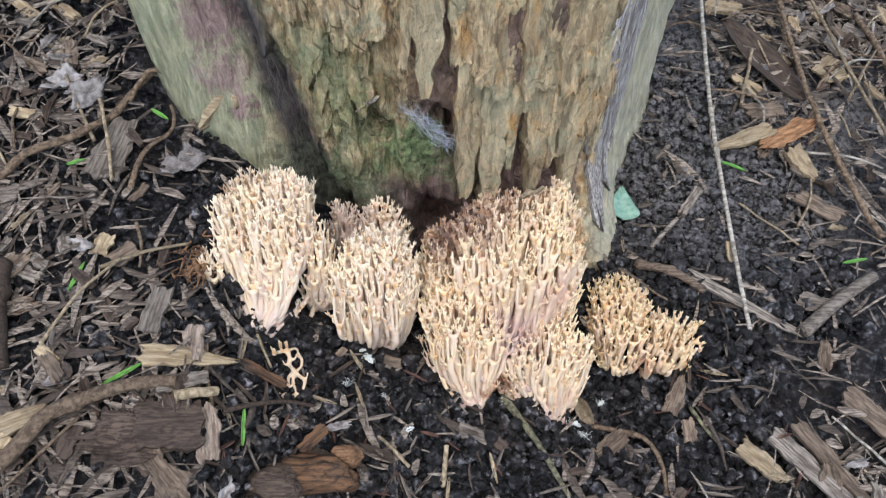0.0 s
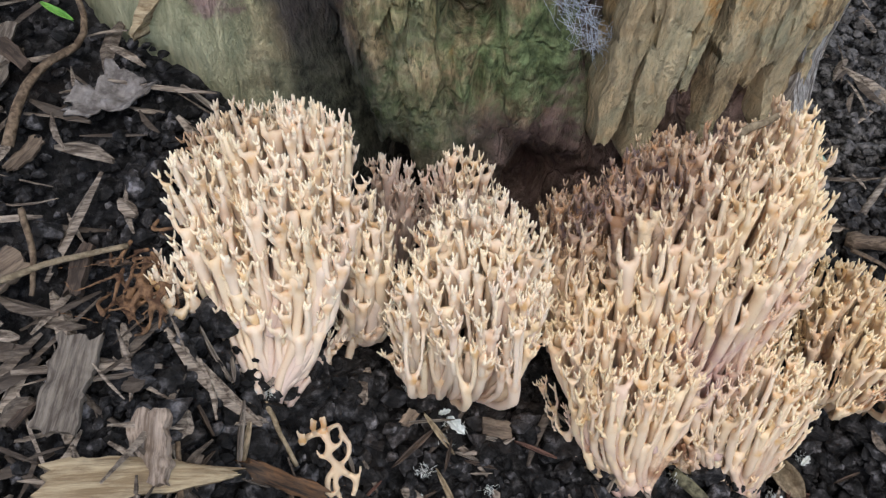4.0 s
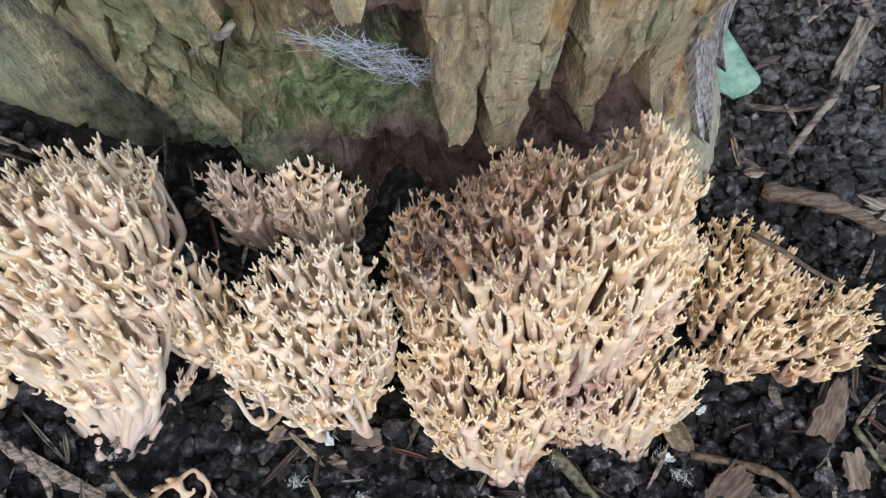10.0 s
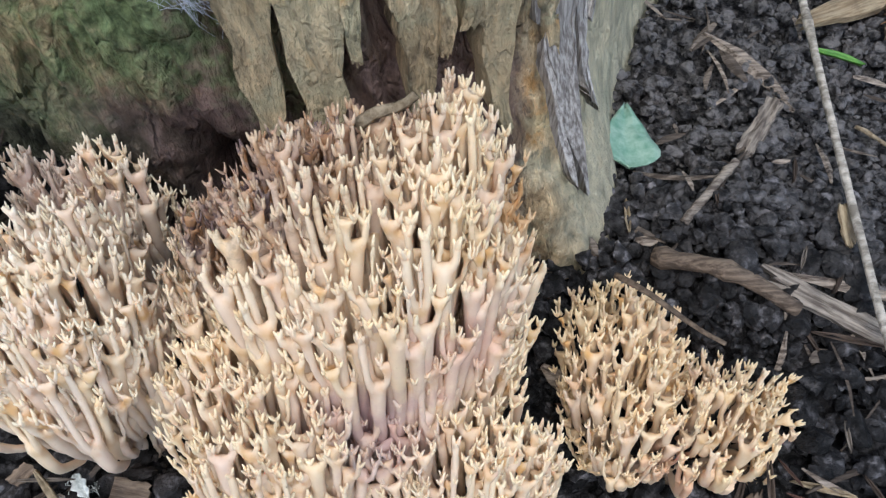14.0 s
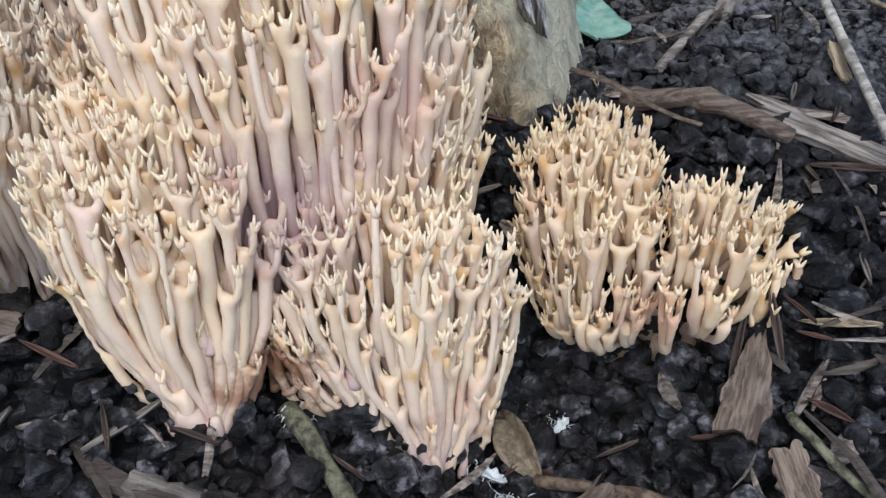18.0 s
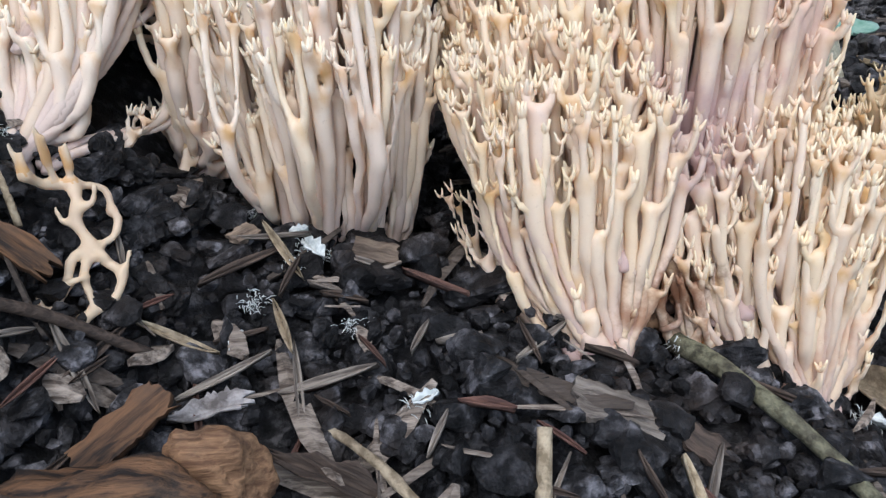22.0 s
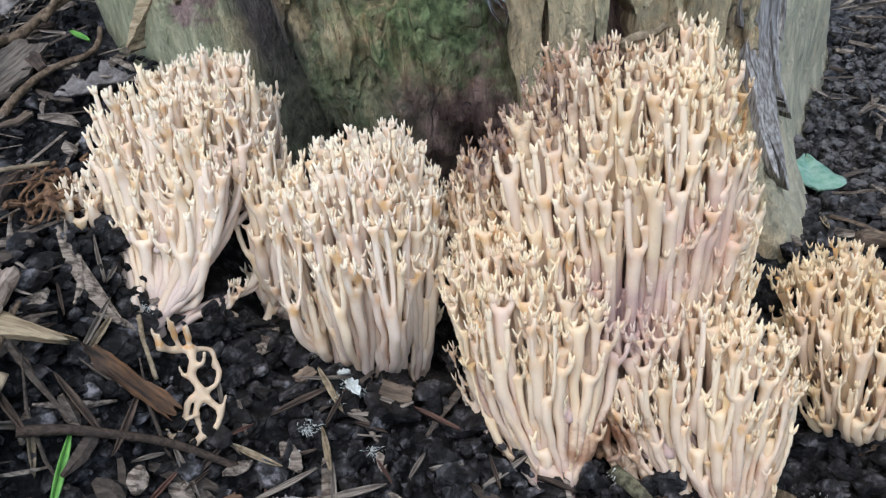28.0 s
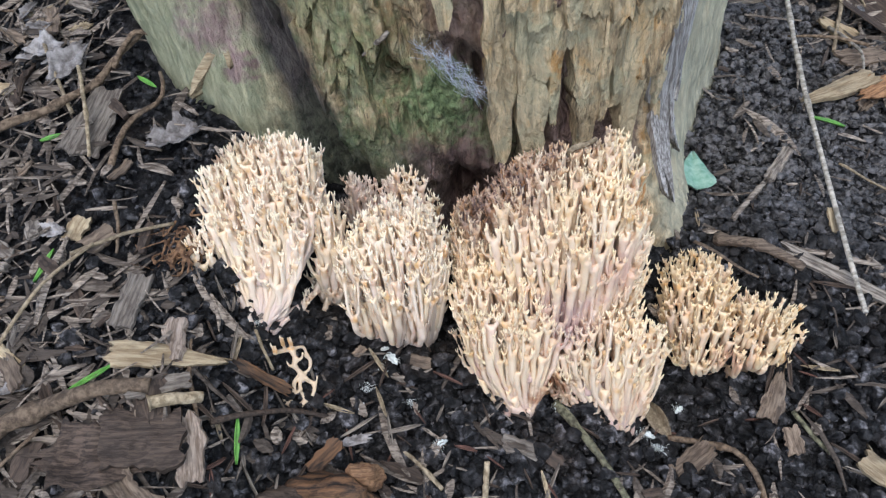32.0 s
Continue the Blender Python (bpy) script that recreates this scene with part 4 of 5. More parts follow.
def dried_shreds():
    rng = random.Random(8)
    limbs = []
    for _ in range(30):
        x, y = -0.130 + rng.gauss(0, 0.005), 0.243 + rng.gauss(0, 0.007)
        z = ground_z(x, y) + rng.uniform(0.002, 0.008)
        pts = [(x, y, z)]
        for k in range(3):
            x, y, z = x + rng.gauss(-0.0005, 0.003), y + rng.gauss(-0.0015, 0.003), max(ground_z(x, y) + 0.001, z + rng.gauss(-0.001, 0.002))
            pts.append((x, y, z))
        limbs.append((pts, rng.uniform(0.0004, 0.0009), rng.uniform(0.0, 0.7)))
    withered("dried rust-brown shreds of dead coral fungus", limbs, DRIED)


dried_shreds()


def rotten_curls():
    """Collapsed branches in the cleft between the two front lobes."""
    rng = random.Random(18)
    for label, material, count in (("wet rotten brown coral stems in a cleft", DRIED, 7), ("mauve curled coral stems in a cleft", CORAL_TAN, 7)):
        limbs = []
        for _ in range(count):
            x, y = 0.0355 + rng.gauss(0, 0.0035), 0.2115 + rng.uniform(-0.003, 0.004)
            z = ground_z(x, y) - 0.004
            pts = [(x, y, z)]
            for k in range(4):
                x, y, z = x + rng.gauss(0, 0.0018), y + rng.gauss(0.0006, 0.0013), z + rng.uniform(0.002, 0.0085)
                pts.append((x, y, z))
            limbs.append((pts, rng.uniform(0.0009, 0.0014), 0.45))
        withered(label, limbs, material)


rotten_curls()

# ---- chips, leaves, twigs ----
def ico(sub):
    bm = bmesh.new()
    bmesh.ops.create_icosphere(bm, subdivisions=sub, radius=1)
    v = np.array([p.co[:] for p in bm.verts])
    f = np.array([[q.index for q in p.verts] for p in bm.faces])
    bm.free()
    return v, f


def chip_mesh(name, length, width, thick, material, rng, bend=0.0, point=0.0, ragged=0.12):
    """A split piece of wood, grain along x, with splintered ends, worn sides and a ridged face."""
    nx, ny = (21, 9) if length > 0.015 else (11, 6)
    verts, faces = [], []
    seed = rng.uniform(0, 99)
    skew = rng.uniform(-0.25, 0.25)
    for side in (1, -1):
        for i in range(nx):
            u = i / (nx - 1) - 0.5
            for j in range(ny):
                v = j / (ny - 1) - 0.5
                end = max(0.0, abs(u) * 2 - 0.6) / 0.4
                x = u * length + math.copysign(end * length * min(ragged, 0.13), u) * (1.3 * noise.noise((v * 4 + seed, u > 0, 1)) + 0.7 * noise.noise((v * 6 + seed, u > 0, 4)))
                x += skew * v * width * end
                taper = 1 - point * max(0.0, u + 0.1) * 1.6
                rim = 0.30 * noise.noise((u * 5, seed, j > ny / 2)) + 0.16 * noise.noise((u * 16, seed, 3 + (j > ny / 2)))
                y = v * width * taper * (1 + rim)
                z = side * thick * 0.5 * (1 - 0.35 * (2 * abs(v)) ** 3) * (1 - 0.3 * end) + bend * length * (u * u * 2 - 0.12)
                z += 0.35 * thick * noise.noise((u * 4, v * 3, seed)) + 0.16 * thick * noise.noise((u * 3, v * 7, seed + side))
                z += bend * width * 1.5 * v * v
                verts.append((x, y, z))
    g = nx * ny
    for i in range(nx - 1):
        for j in range(ny - 1):
            b = i * ny + j
            faces.append((b, b + ny, b + ny + 1, b + 1))
            faces.append((g + b, g + b + 1, g + b + ny + 1, g + b + ny))
    rim = [i * ny for i in range(nx)] + [(nx - 1) * ny + j for j in range(1, ny)] + [i * ny + ny - 1 for i in range(nx - 2, -1, -1)] + list(range(ny - 2, 0, -1))
    k0, m = len(verts), len(rim)
    verts += [verts[k] for k in rim] + [verts[k + g] for k in rim]
    for k in range(m):
        a, b = k0 + k, k0 + (k + 1) % m
        faces.append((a, a + m, b + m, b))
    return link_mesh(name, verts, faces, material)


def leaf_mesh(name, length, width, material, rng, curl=0.3, lobes=0.0, torn=False, spade=False):
    """A thin blade with a midrib, curled at its rims."""
    nx, ny = (24, 11) if torn else (16, 9)
    verts, faces = [], []
    seed = rng.uniform(0, 99)
    for side in (1, -1):
        for i in range(nx):
            t = i / (nx - 1)
            w = max(0.06, math.sin(math.pi * min(1, t * 0.93 + 0.05)) ** 0.7) * (1 + lobes * math.sin(t * 19 + seed))
            if spade:
                w = max(0.04, min(1.0, t / 0.22) ** 0.6 * (1 - t) ** 0.75 * 1.25)
            if torn:
                w = max(0.18, (0.85 + 0.6 * noise.noise((t * 3.5, seed, 2))) * min(1.0, 0.35 + 2.4 * min(t, 1 - t)))
            for j in range(ny):
                v = j / (ny - 1) - 0.5
                if torn and j in (0, ny - 1):
                    w *= 1 + 0.30 * noise.noise((t * 9, seed, j)) + 0.22 * noise.noise((t * 27, seed, j))
                x = (t - 0.5) * length + ((0.3 if torn else 0.06) * length * noise.noise((v * 5, seed, i)) if i in (0, nx - 1) else 0)
                y = v * width * w
                z = curl * width * (2 * v * w) ** 2 * 0.6 + curl * length * 0.35 * math.sin(t * 3 + seed) * 0.5 + (0.16 if torn else 0.06) * width * noise.noise((t * 4, v * 4, seed)) + (0.05 if torn else 0.02) * width * noise.noise((t * 13, v * 9, seed)) - 0.0012 * math.exp(-(v * 9) ** 2)
                verts.append((x, y, z + side * 0.00035))
    g = nx * ny
    for i in range(nx - 1):
        for j in range(ny - 1):
            b = i * ny + j
            faces.append((b, b + ny, b + ny + 1, b + 1))
            faces.append((g + b, g + b + 1, g + b + ny + 1, g + b + ny))
    rim = [i * ny for i in range(nx)] + [(nx - 1) * ny + j for j in range(1, ny)] + [i * ny + ny - 1 for i in range(nx - 2, -1, -1)] + list(range(ny - 2, 0, -1))
    for k in range(len(rim)):
        a, b = rim[k], rim[(k + 1) % len(rim)]
        faces.append((a, a + g, b + g, b))
    return link_mesh(name, verts, faces, material, True)


def slope_pose(x, y, h, turn, rng=None, wild=10):
    """Lies on the ground at x, y, h above it, turned about the upright, along the slope."""
    e = 0.008
    n = Vector((gz(x - e, y) - gz(x + e, y), gz(x, y - e) - gz(x, y + e), 2 * e)).normalized()
    tilt = Vector((0, 0, 1)).rotation_difference(n).to_matrix().to_4x4()
    m = Matrix.Translation((x, y, ground_z(x, y) + h)) @ tilt @ pose(0, 0, 0, 0, 0, turn)
    if rng:
        m = m @ pose(0, 0, 0, rng.gauss(0, wild), rng.gauss(0, wild * 0.7), 0)
    return m


def lay(name, label, category, me, a, b=None, h=0.003, turn=0.0, roll=0.0, pitch=0.0, group=""):
    """One piece between two places of the ground, or at one place."""
    ob = new(name, me)
    if b is not None:
        turn = math.degrees(math.atan2(b[1] - a[1], b[0] - a[0]))
        a = ((a[0] + b[0]) / 2, (a[1] + b[1]) / 2)
    ob.matrix_world = slope_pose(a[0], a[1], h, turn) @ pose(0, 0, 0, roll, pitch, 0)
    return tagged(ob, label, category, group)


def stick(name, label, category, pts, r0, r1, material, seed, wig=0.0012, sides=8, stiff=False):
    """A twig through places (x, y, height over the ground), with knots and a little wander."""
    rng = random.Random(seed)
    tb = Tubes()
    ctrl = [Vector((x, y, ground_z(x, y) + h)) for x, y, h in pts]
    if stiff:
        whole = ctrl[-1] - ctrl[0]
        for c in ctrl[1:-1]:
            c.z = ctrl[0].z + whole.z * (c.y - ctrl[0].y) / whole.y
    n = max(12, int(sum((b - a).length for a, b in zip(ctrl, ctrl[1:])) / 0.006))
    path, rad = [], []
    for k in range(n):
        t = k / (n - 1) * (len(ctrl) - 1)
        i = min(int(t), len(ctrl) - 2)
        p = ctrl[i].lerp(ctrl[i + 1], t - i)
        a = ctrl[max(i - 1, 0)]
        d = ctrl[min(i + 2, len(ctrl) - 1)]
        f = t - i
        b, c = ctrl[i], ctrl[i + 1]
        p = 0.5 * ((2 * b) + (c - a) * f + (2 * a - 5 * b + 4 * c - d) * f * f + (3 * b - a - 3 * c + d) * f ** 3)
        p = p + Vector((noise.noise((k * 0.35, seed, 0)), noise.noise((k * 0.35, seed, 5)), noise.noise((k * 0.35, seed, 9)))) * wig
        path.append(p)
        rad.append((r0 + (r1 - r0) * k / (n - 1)) * (1 + 0.14 * noise.noise((k * 0.9, seed, 2)) + (0.35 if rng.random() < 0.05 else 0)))
    tb.add(path, rad, None, None, sides, 0.92)
    me = tb.mesh(name, material)
    ob = new(name, me)
    return tagged(ob, label, category)


def lay3(name, label, category, me, a, b, roll=0.0, group=""):
    """One long piece between two points of the place."""
    a, b = Vector(a), Vector(b)
    for q in (a, b):
        q.z = max(q.z, ground_z(q.x, q.y) + 0.0045)
    mid = (a + b) / 2
    lift = Vector((0, 0, max(0.0, ground_z(mid.x, mid.y) + 0.005 - mid.z)))
    a, b = a + lift, b + lift
    x = (b - a).normalized()
    y = Vector((0, 0, 1)).cross(x).normalized()
    m = Matrix((x, y, x.cross(y))).transposed().to_4x4()
    ob = new(name, me)
    ob.matrix_world = Matrix.Translation((a + b) / 2) @ m @ pose(0, 0, 0, roll)
    return tagged(ob, label, category, group)


RNG = random.Random(21)
lay3("wood_chip", "large pale yellow split wood chip ending in a point", "wood chip", chip_mesh("wood_chip", 0.044, 0.011, 0.003, CHIP_PALE, RNG, -0.05, 0.8), (-0.145, 0.186, 0.060), (-0.1035, 0.1915, 0.0445), 10)
lay3("wood_strip", "dark brown strip of wood with rusty grain", "wood strip", chip_mesh("wood_strip", 0.029, 0.0050, 0.004, RUSTY, RNG, 0.0), (-0.1056, 0.1965, 0.0385), (-0.0835, 0.1930, 0.0235), 25)
lay3("wood_chip", "square-cut tan wood chip propped on the mulch", "wood chip", chip_mesh("wood_chip", 0.0185, 0.0100, 0.0045, TAN_BARK, RNG, 0.04, 0.0, 0.05), (-0.1232, 0.1870, 0.0612), (-0.1238, 0.2050, 0.0628), -18)
lay3("bark_piece", "grey-tan curled bark scrap in the mulch", "bark piece", chip_mesh("bark_piece", 0.024, 0.008, 0.003, CHIP_GREY, RNG, 0.12, 0.3), (-0.137, 0.172, 0.055), (-0.1150, 0.1802, 0.0465), 15)
lay3("bark_piece", "thick rounded brown piece of bark", "bark piece", chip_mesh("bark_piece", 0.030, 0.022, 0.008, CHIP_DARK, RNG, 0.10), (-0.142, 0.155, 0.047), (-0.119, 0.158, 0.043), 10)
lay3("bark_piece", "crumpled dark brown leaf-like bark sheet", "bark piece", leaf_mesh("bark_piece", 0.042, 0.024, CHIP_DARK, RNG, 0.3, 0.1, True), (-0.170, 0.148, 0.054), (-0.128, 0.150, 0.050), 5)
lay3("bark_piece", "tan crumbling bark piece with broken holes", "bark piece", chip_mesh("bark_piece", 0.026, 0.0125, 0.003, TAN_BARK, RNG, 0.12, 0.2, 0.3), (-0.1165, 0.1685, 0.0495), (-0.1130, 0.146, 0.038), 5)
lay3("bark_piece", "brown curled strip of bark", "bark piece", leaf_mesh("bark_piece", 0.036, 0.015, CHIP_BROWN, RNG, 0.5, 0.1, True), (-0.140, 0.146, 0.048), (-0.122, 0.128, 0.036), 5)
stick("twig", "pale broken stub of twig in mulch", "twig", [(-0.128, 0.168, 0.010), (-0.119, 0.171, 0.012), (-0.1105, 0.1745, 0.012)], 0.0030, 0.0026, STRAW, 31, 0.0006)
stick("twig", "long thin blackened twig over the soil", "twig", [(-0.109, 0.169, 0.008), (-0.098, 0.176, 0.007), (-0.084, 0.186, 0.004), (-0.070, 0.190, 0.002)], 0.0016, 0.0011, CHIP_DARK, 32, 0.0008)
stick("straw", "thin brown bent fibre on black soil", "straw", [(-0.100, 0.216, 0.003), (-0.097, 0.210, 0.006), (-0.092, 0.201, 0.003)], 0.0008, 0.0007, STRAW, 33, 0.0005)
lay("wood_chip", "small pale curled chip on black soil", "wood chip", chip_mesh("wood_chip", 0.010, 0.006, 0.0018, CHIP_BROWN, RNG, 0.1), (-0.029, 0.217), None, 0.004, -10)
lay("wood_chip", "tiny pinkish wood crumb on black soil", "wood chip", chip_mesh("wood_chip", 0.006, 0.004, 0.002, CHIP_BROWN, RNG, 0.1), (-0.058, 0.221), None, 0.004, 50)
lay("wood_chip", "weathered narrow chip with split grain", "wood chip", chip_mesh("wood_chip", 0.026, 0.011, 0.003, CHIP_GREY, RNG, 0.05), (-0.145, 0.212), None, 0.008, 85, 5)
lay("wood_chip", "small pale square wood chip", "wood chip", chip_mesh("wood_chip", 0.012, 0.009, 0.0025, CHIP_PALE, RNG), (-0.182, 0.253), None, 0.006, 75)
lay("wood_chip", "small folded tan chip", "wood chip", chip_mesh("wood_chip", 0.014, 0.010, 0.0025, CHIP_BROWN, RNG, 0.1), (-0.169, 0.246), None, 0.006, 40)
lay("bark_piece", "broad weathered beige piece of bark lying on mulch", "bark piece", chip_mesh("bark_piece", 0.040, 0.018, 0.003, CHIP_GREY, RNG, 0.08, 0.3), (-0.187, 0.311), None, 0.006, 80, 10)
lay("dead_leaf", "flat dead grey leaf fragment on the mulch", "dead leaf", leaf_mesh("dead_leaf", 0.024, 0.017, GREY_LEAF, RNG, 0.15, 0.08, True), (-0.205, 0.342), None, 0.007, 60)
lay("dead_leaf", "crumpled grey-brown dead leaf", "dead leaf", leaf_mesh("dead_leaf", 0.020, 0.015, GREY_LEAF, RNG, 0.3, 0.1, True), (-0.223, 0.353), None, 0.007, 10)
lay("dead_leaf", "dull grey leaf scrap beside the trunk", "dead leaf", leaf_mesh("dead_leaf", 0.024, 0.018, GREY_LEAF, RNG, 0.3, 0.1, True), (-0.148, 0.306), None, 0.006, 20)
stick("twig", "knobbly brown twig with flaking bark across the mulch", "twig", [(-0.250, 0.288, 0.008), (-0.224, 0.306, 0.010), (-0.198, 0.323, 0.011), (-0.179, 0.345, 0.013), (-0.155, 0.375, 0.016)], 0.0030, 0.0013, TWIG, 1, 0.0022)
stick("twig", "short forked tip of a brown twig", "twig", [(-0.182, 0.340, 0.012), (-0.172, 0.352, 0.016), (-0.162, 0.354, 0.016)], 0.0018, 0.0008, TWIG, 2)
stick("twig", "thin straight tan twig leaning on bark", "twig", [(-0.196, 0.335, 0.016), (-0.188, 0.312, 0.014), (-0.184, 0.290, 0.008)], 0.0011, 0.0009, STRAW, 3, 0.0005)
stick("twig", "curled rust-brown twig in the mulch", "twig", [(-0.160, 0.342, 0.006), (-0.157, 0.326, 0.008), (-0.170, 0.311, 0.009), (-0.174, 0.287, 0.005)], 0.0009, 0.0018, TWIG, 4, 0.002)
stick("branch_piece", "thick grey-brown weathered branch lying in the mulch", "branch", [(-0.206, 0.139, 0.010), (-0.188, 0.160, 0.013), (-0.171, 0.168, 0.013), (-0.150, 0.172, 0.011), (-0.128, 0.174, 0.009)], 0.0042, 0.0030, TWIG, 5, 0.002, 10)
lay("wood_chip", "pale cream splintered slab of wood", "wood chip", chip_mesh("wood_chip", 0.050, 0.013, 0.004, CHIP_PALE, RNG, 0.04, 0.5), (-0.236, 0.146), (-0.190, 0.164), 0.010)
stick("branch_piece", "short dark weathered branch stub", "branch", [(-0.232, 0.240, 0.008), (-0.228, 0.215, 0.008), (-0.222, 0.186, 0.006)], 0.0065, 0.0055, CHIP_DARK, 6, 0.0015, 10)
def chunk(label, at, size, material, seed):
    v, f = ico(4)
    out = []
    for p in v:
        q = Vector(p)
        k = 1 + 0.35 * noise.noise(q * 1.2 + Vector((seed, 0, 0))) + 0.16 * noise.noise(q * 3.5 + Vector((0, seed, 0))) + 0.07 * noise.noise(q * 9)
        out.append((q.x * size[0] * k, q.y * size[1] * k, q.z * size[2] * k))
    ob = new("bark_chunk", link_mesh("bark_chunk", out, f.tolist(), material))
    ob.location = at
    tagged(ob, label, "bark chunk")


chunk("damp dark brown chunk of bark half in soil", (-0.064, 0.153, 0.003), (0.019, 0.010, 0.012), RUSTY, 3)
chunk("orange-brown broken block of bark on soil", (-0.052, 0.162, 0.004), (0.0085, 0.005, 0.010), ORANGE_BARK, 5)
chunk("rounded knobbly dark bark lump on soil", (-0.088, 0.146, 0.006), (0.014, 0.011, 0.010), CHIP_DARK, 8)
lay3("bark_piece", "dark rust-brown bark sliver on black soil", "bark piece", chip_mesh("bark_piece", 0.018, 0.007, 0.0025, RUSTY, RNG, 0.05), (-0.075, 0.166, 0.004), (-0.064, 0.176, 0.008), 20)
for x0, y0, tr, ln in ((-0.101, 0.167, 105, 0.020), (-0.156, 0.181, 25, 0.022), (-0.190, 0.232, 70, 0.016), (0.196, 0.362, -25, 0.018), (-0.205, 0.30, 20, 0.010), (0.262, 0.292, 10, 0.016), (-0.165, 0.335, -30, 0.012)):
    lay("green_needle", "fresh green needle leaf lying on the litter", "needle", leaf_mesh("green_needle", ln, 0.0024, GREEN_NEEDLE, RNG, 0.2), (x0, y0), None, 0.006, tr, group="green needles")
stick("straw", "dry yellow straw on black soil", "straw", [(-0.037, 0.178, 0.004), (-0.029, 0.171, 0.005), (-0.018, 0.160, 0.004)], 0.0009, 0.0010, STRAW, 7, 0.0006)
lay("wood_chip", "small weathered tan chip on black soil", "wood chip", chip_mesh("wood_chip", 0.016, 0.008, 0.003, CHIP_GREY, RNG, 0.04), (0.016, 0.178), None, 0.003, -12)
lay("wood_chip", "thin reddish-brown chip on black soil", "wood chip", chip_mesh("wood_chip", 0.012, 0.007, 0.002, CHIP_DARK, RNG, 0.04), (0.030, 0.176), None, 0.003, -35)
stick("twig", "mossy yellow-green twig with white mycelium at its end", "twig", [(0.034, 0.204, 0.002), (0.043, 0.192, 0.004), (0.053, 0.176, 0.005), (0.072, 0.145, 0.003)], 0.0025, 0.0014, MOSSY, 8)
lay("dead_leaf", "pale curled leaf stub with white mould", "dead leaf", leaf_mesh("dead_leaf", 0.020, 0.009, STRAW, RNG, 0.8), (0.086, 0.207), None, 0.006, -60, 40)
stick("twig", "slender grey-brown twig arching over the soil", "twig", [(0.089, 0.197, 0.004), (0.104, 0.192, 0.007), (0.118, 0.184, 0.006), (0.124, 0.165, 0.003), (0.122, 0.145, 0.002)], 0.0017, 0.0013, TWIG, 9)
lay("wood_chip", "chunky brown chip with a cream broken face", "wood chip", chip_mesh("wood_chip", 0.023, 0.0095, 0.006, CHIP_BROWN, RNG, 0.08, 0.6, 0.3), (0.1375, 0.208), None, 0.003, 62, 15)
stick("twig", "short yellow-green twig on black soil", "twig", [(0.144, 0.200, 0.004), (0.148, 0.190, 0.004), (0.156, 0.178, 0.002)], 0.0013, 0.0010, MOSSY, 10)
stick("straw", "long pale dry stalk lying over the soil", "straw", [(0.199, 0.530, 0.020), (0.190, 0.45, 0.02), (0.184, 0.38, 0.02), (0.181, 0.30, 0.02), (0.180, 0.238, 0.016)], 0.0016, 0.0013, GREY_STRAW, 11, 0.0004, 8, True)
stick("twig", "long jointed brown stalk across leaf litter", "twig", [(0.258, 0.532, 0.014), (0.256, 0.46, 0.016), (0.259, 0.405, 0.015), (0.268, 0.350, 0.014), (0.280, 0.305, 0.010)], 0.0016, 0.0022, TWIG, 12, 0.001)
stick("straw", "thin pale stalk crossing the litter", "straw", [(0.280, 0.532, 0.016), (0.292, 0.44, 0.015), (0.312, 0.345, 0.012)], 0.0013, 0.0012, STRAW, 13, 0.0008)
stick("straw", "brown bent stalk in the litter", "straw", [(0.315, 0.50, 0.012), (0.326, 0.44, 0.014), (0.330, 0.39, 0.012)], 0.0022, 0.0020, TWIG, 14)
lay("wood_chip", "pale splintered wood chip with sharp end", "wood chip", chip_mesh("wood_chip", 0.046, 0.012, 0.004, CHIP_PALE, RNG, 0.04, 0.6), (0.228, 0.392), (0.185, 0.375), 0.006)
lay("bark_piece", "orange-tan curled bark flake on litter", "bark piece", leaf_mesh("bark_piece", 0.050, 0.019, ORANGE_BARK, RNG, 0.3, 0.05, True), (0.240, 0.388), None, 0.008, 28)
lay("wood_chip", "pale rounded wood chip", "wood chip", chip_mesh("wood_chip", 0.026, 0.014, 0.005, CHIP_PALE, RNG, 0.08, 0.5), (0.245, 0.365), None, 0.005, -65)
lay("wood_chip", "cream wood chip near the trunk", "wood chip", chip_mesh("wood_chip", 0.027, 0.013, 0.005, CHIP_PALE, RNG, 0.08, 0.2), (0.217, 0.512), None, 0.005, -10)
lay("dead_leaf", "long dark brown dead leaf, half buried", "dead leaf", leaf_mesh("dead_leaf", 0.085, 0.026, CHIP_DARK, RNG, 0.3), (0.236, 0.455), None, 0.008, -60)
stick("branch_piece", "grey bark-covered branch piece beside small coral", "branch", [(0.120, 0.285, 0.004), (0.141, 0.275, 0.005), (0.159, 0.265, 0.004)], 0.0031, 0.0025, CHIP_BROWN, 15, 0.001, 10)
lay("bark_piece", "long shredded strip of grey bark on soil", "bark piece", chip_mesh("bark_piece", 0.070, 0.0062, 0.004, CHIP_GREY, RNG, 0.02, 0.3), (0.153, 0.275), (0.212, 0.243), 0.004)
stick("twig", "thin grey twig end standing out of the soil", "twig", [(0.131, 0.296, 0.002), (0.142, 0.307, 0.006), (0.149, 0.313, 0.010)], 0.0016, 0.0013, CHIP_GREY, 16, 0.0005)
stick("straw", "short pale stalk leaning on soil", "straw", [(0.228, 0.462, 0.012), (0.221, 0.44, 0.010), (0.214, 0.418, 0.004)], 0.0014, 0.0011, STRAW, 17, 0.0005)
stick("branch_piece", "short weathered grey-brown stick", "branch", [(0.216, 0.242, 0.006), (0.242, 0.262, 0.008), (0.270, 0.281, 0.006)], 0.0045, 0.0038, CHIP_GREY, 18, 0.001, 10)
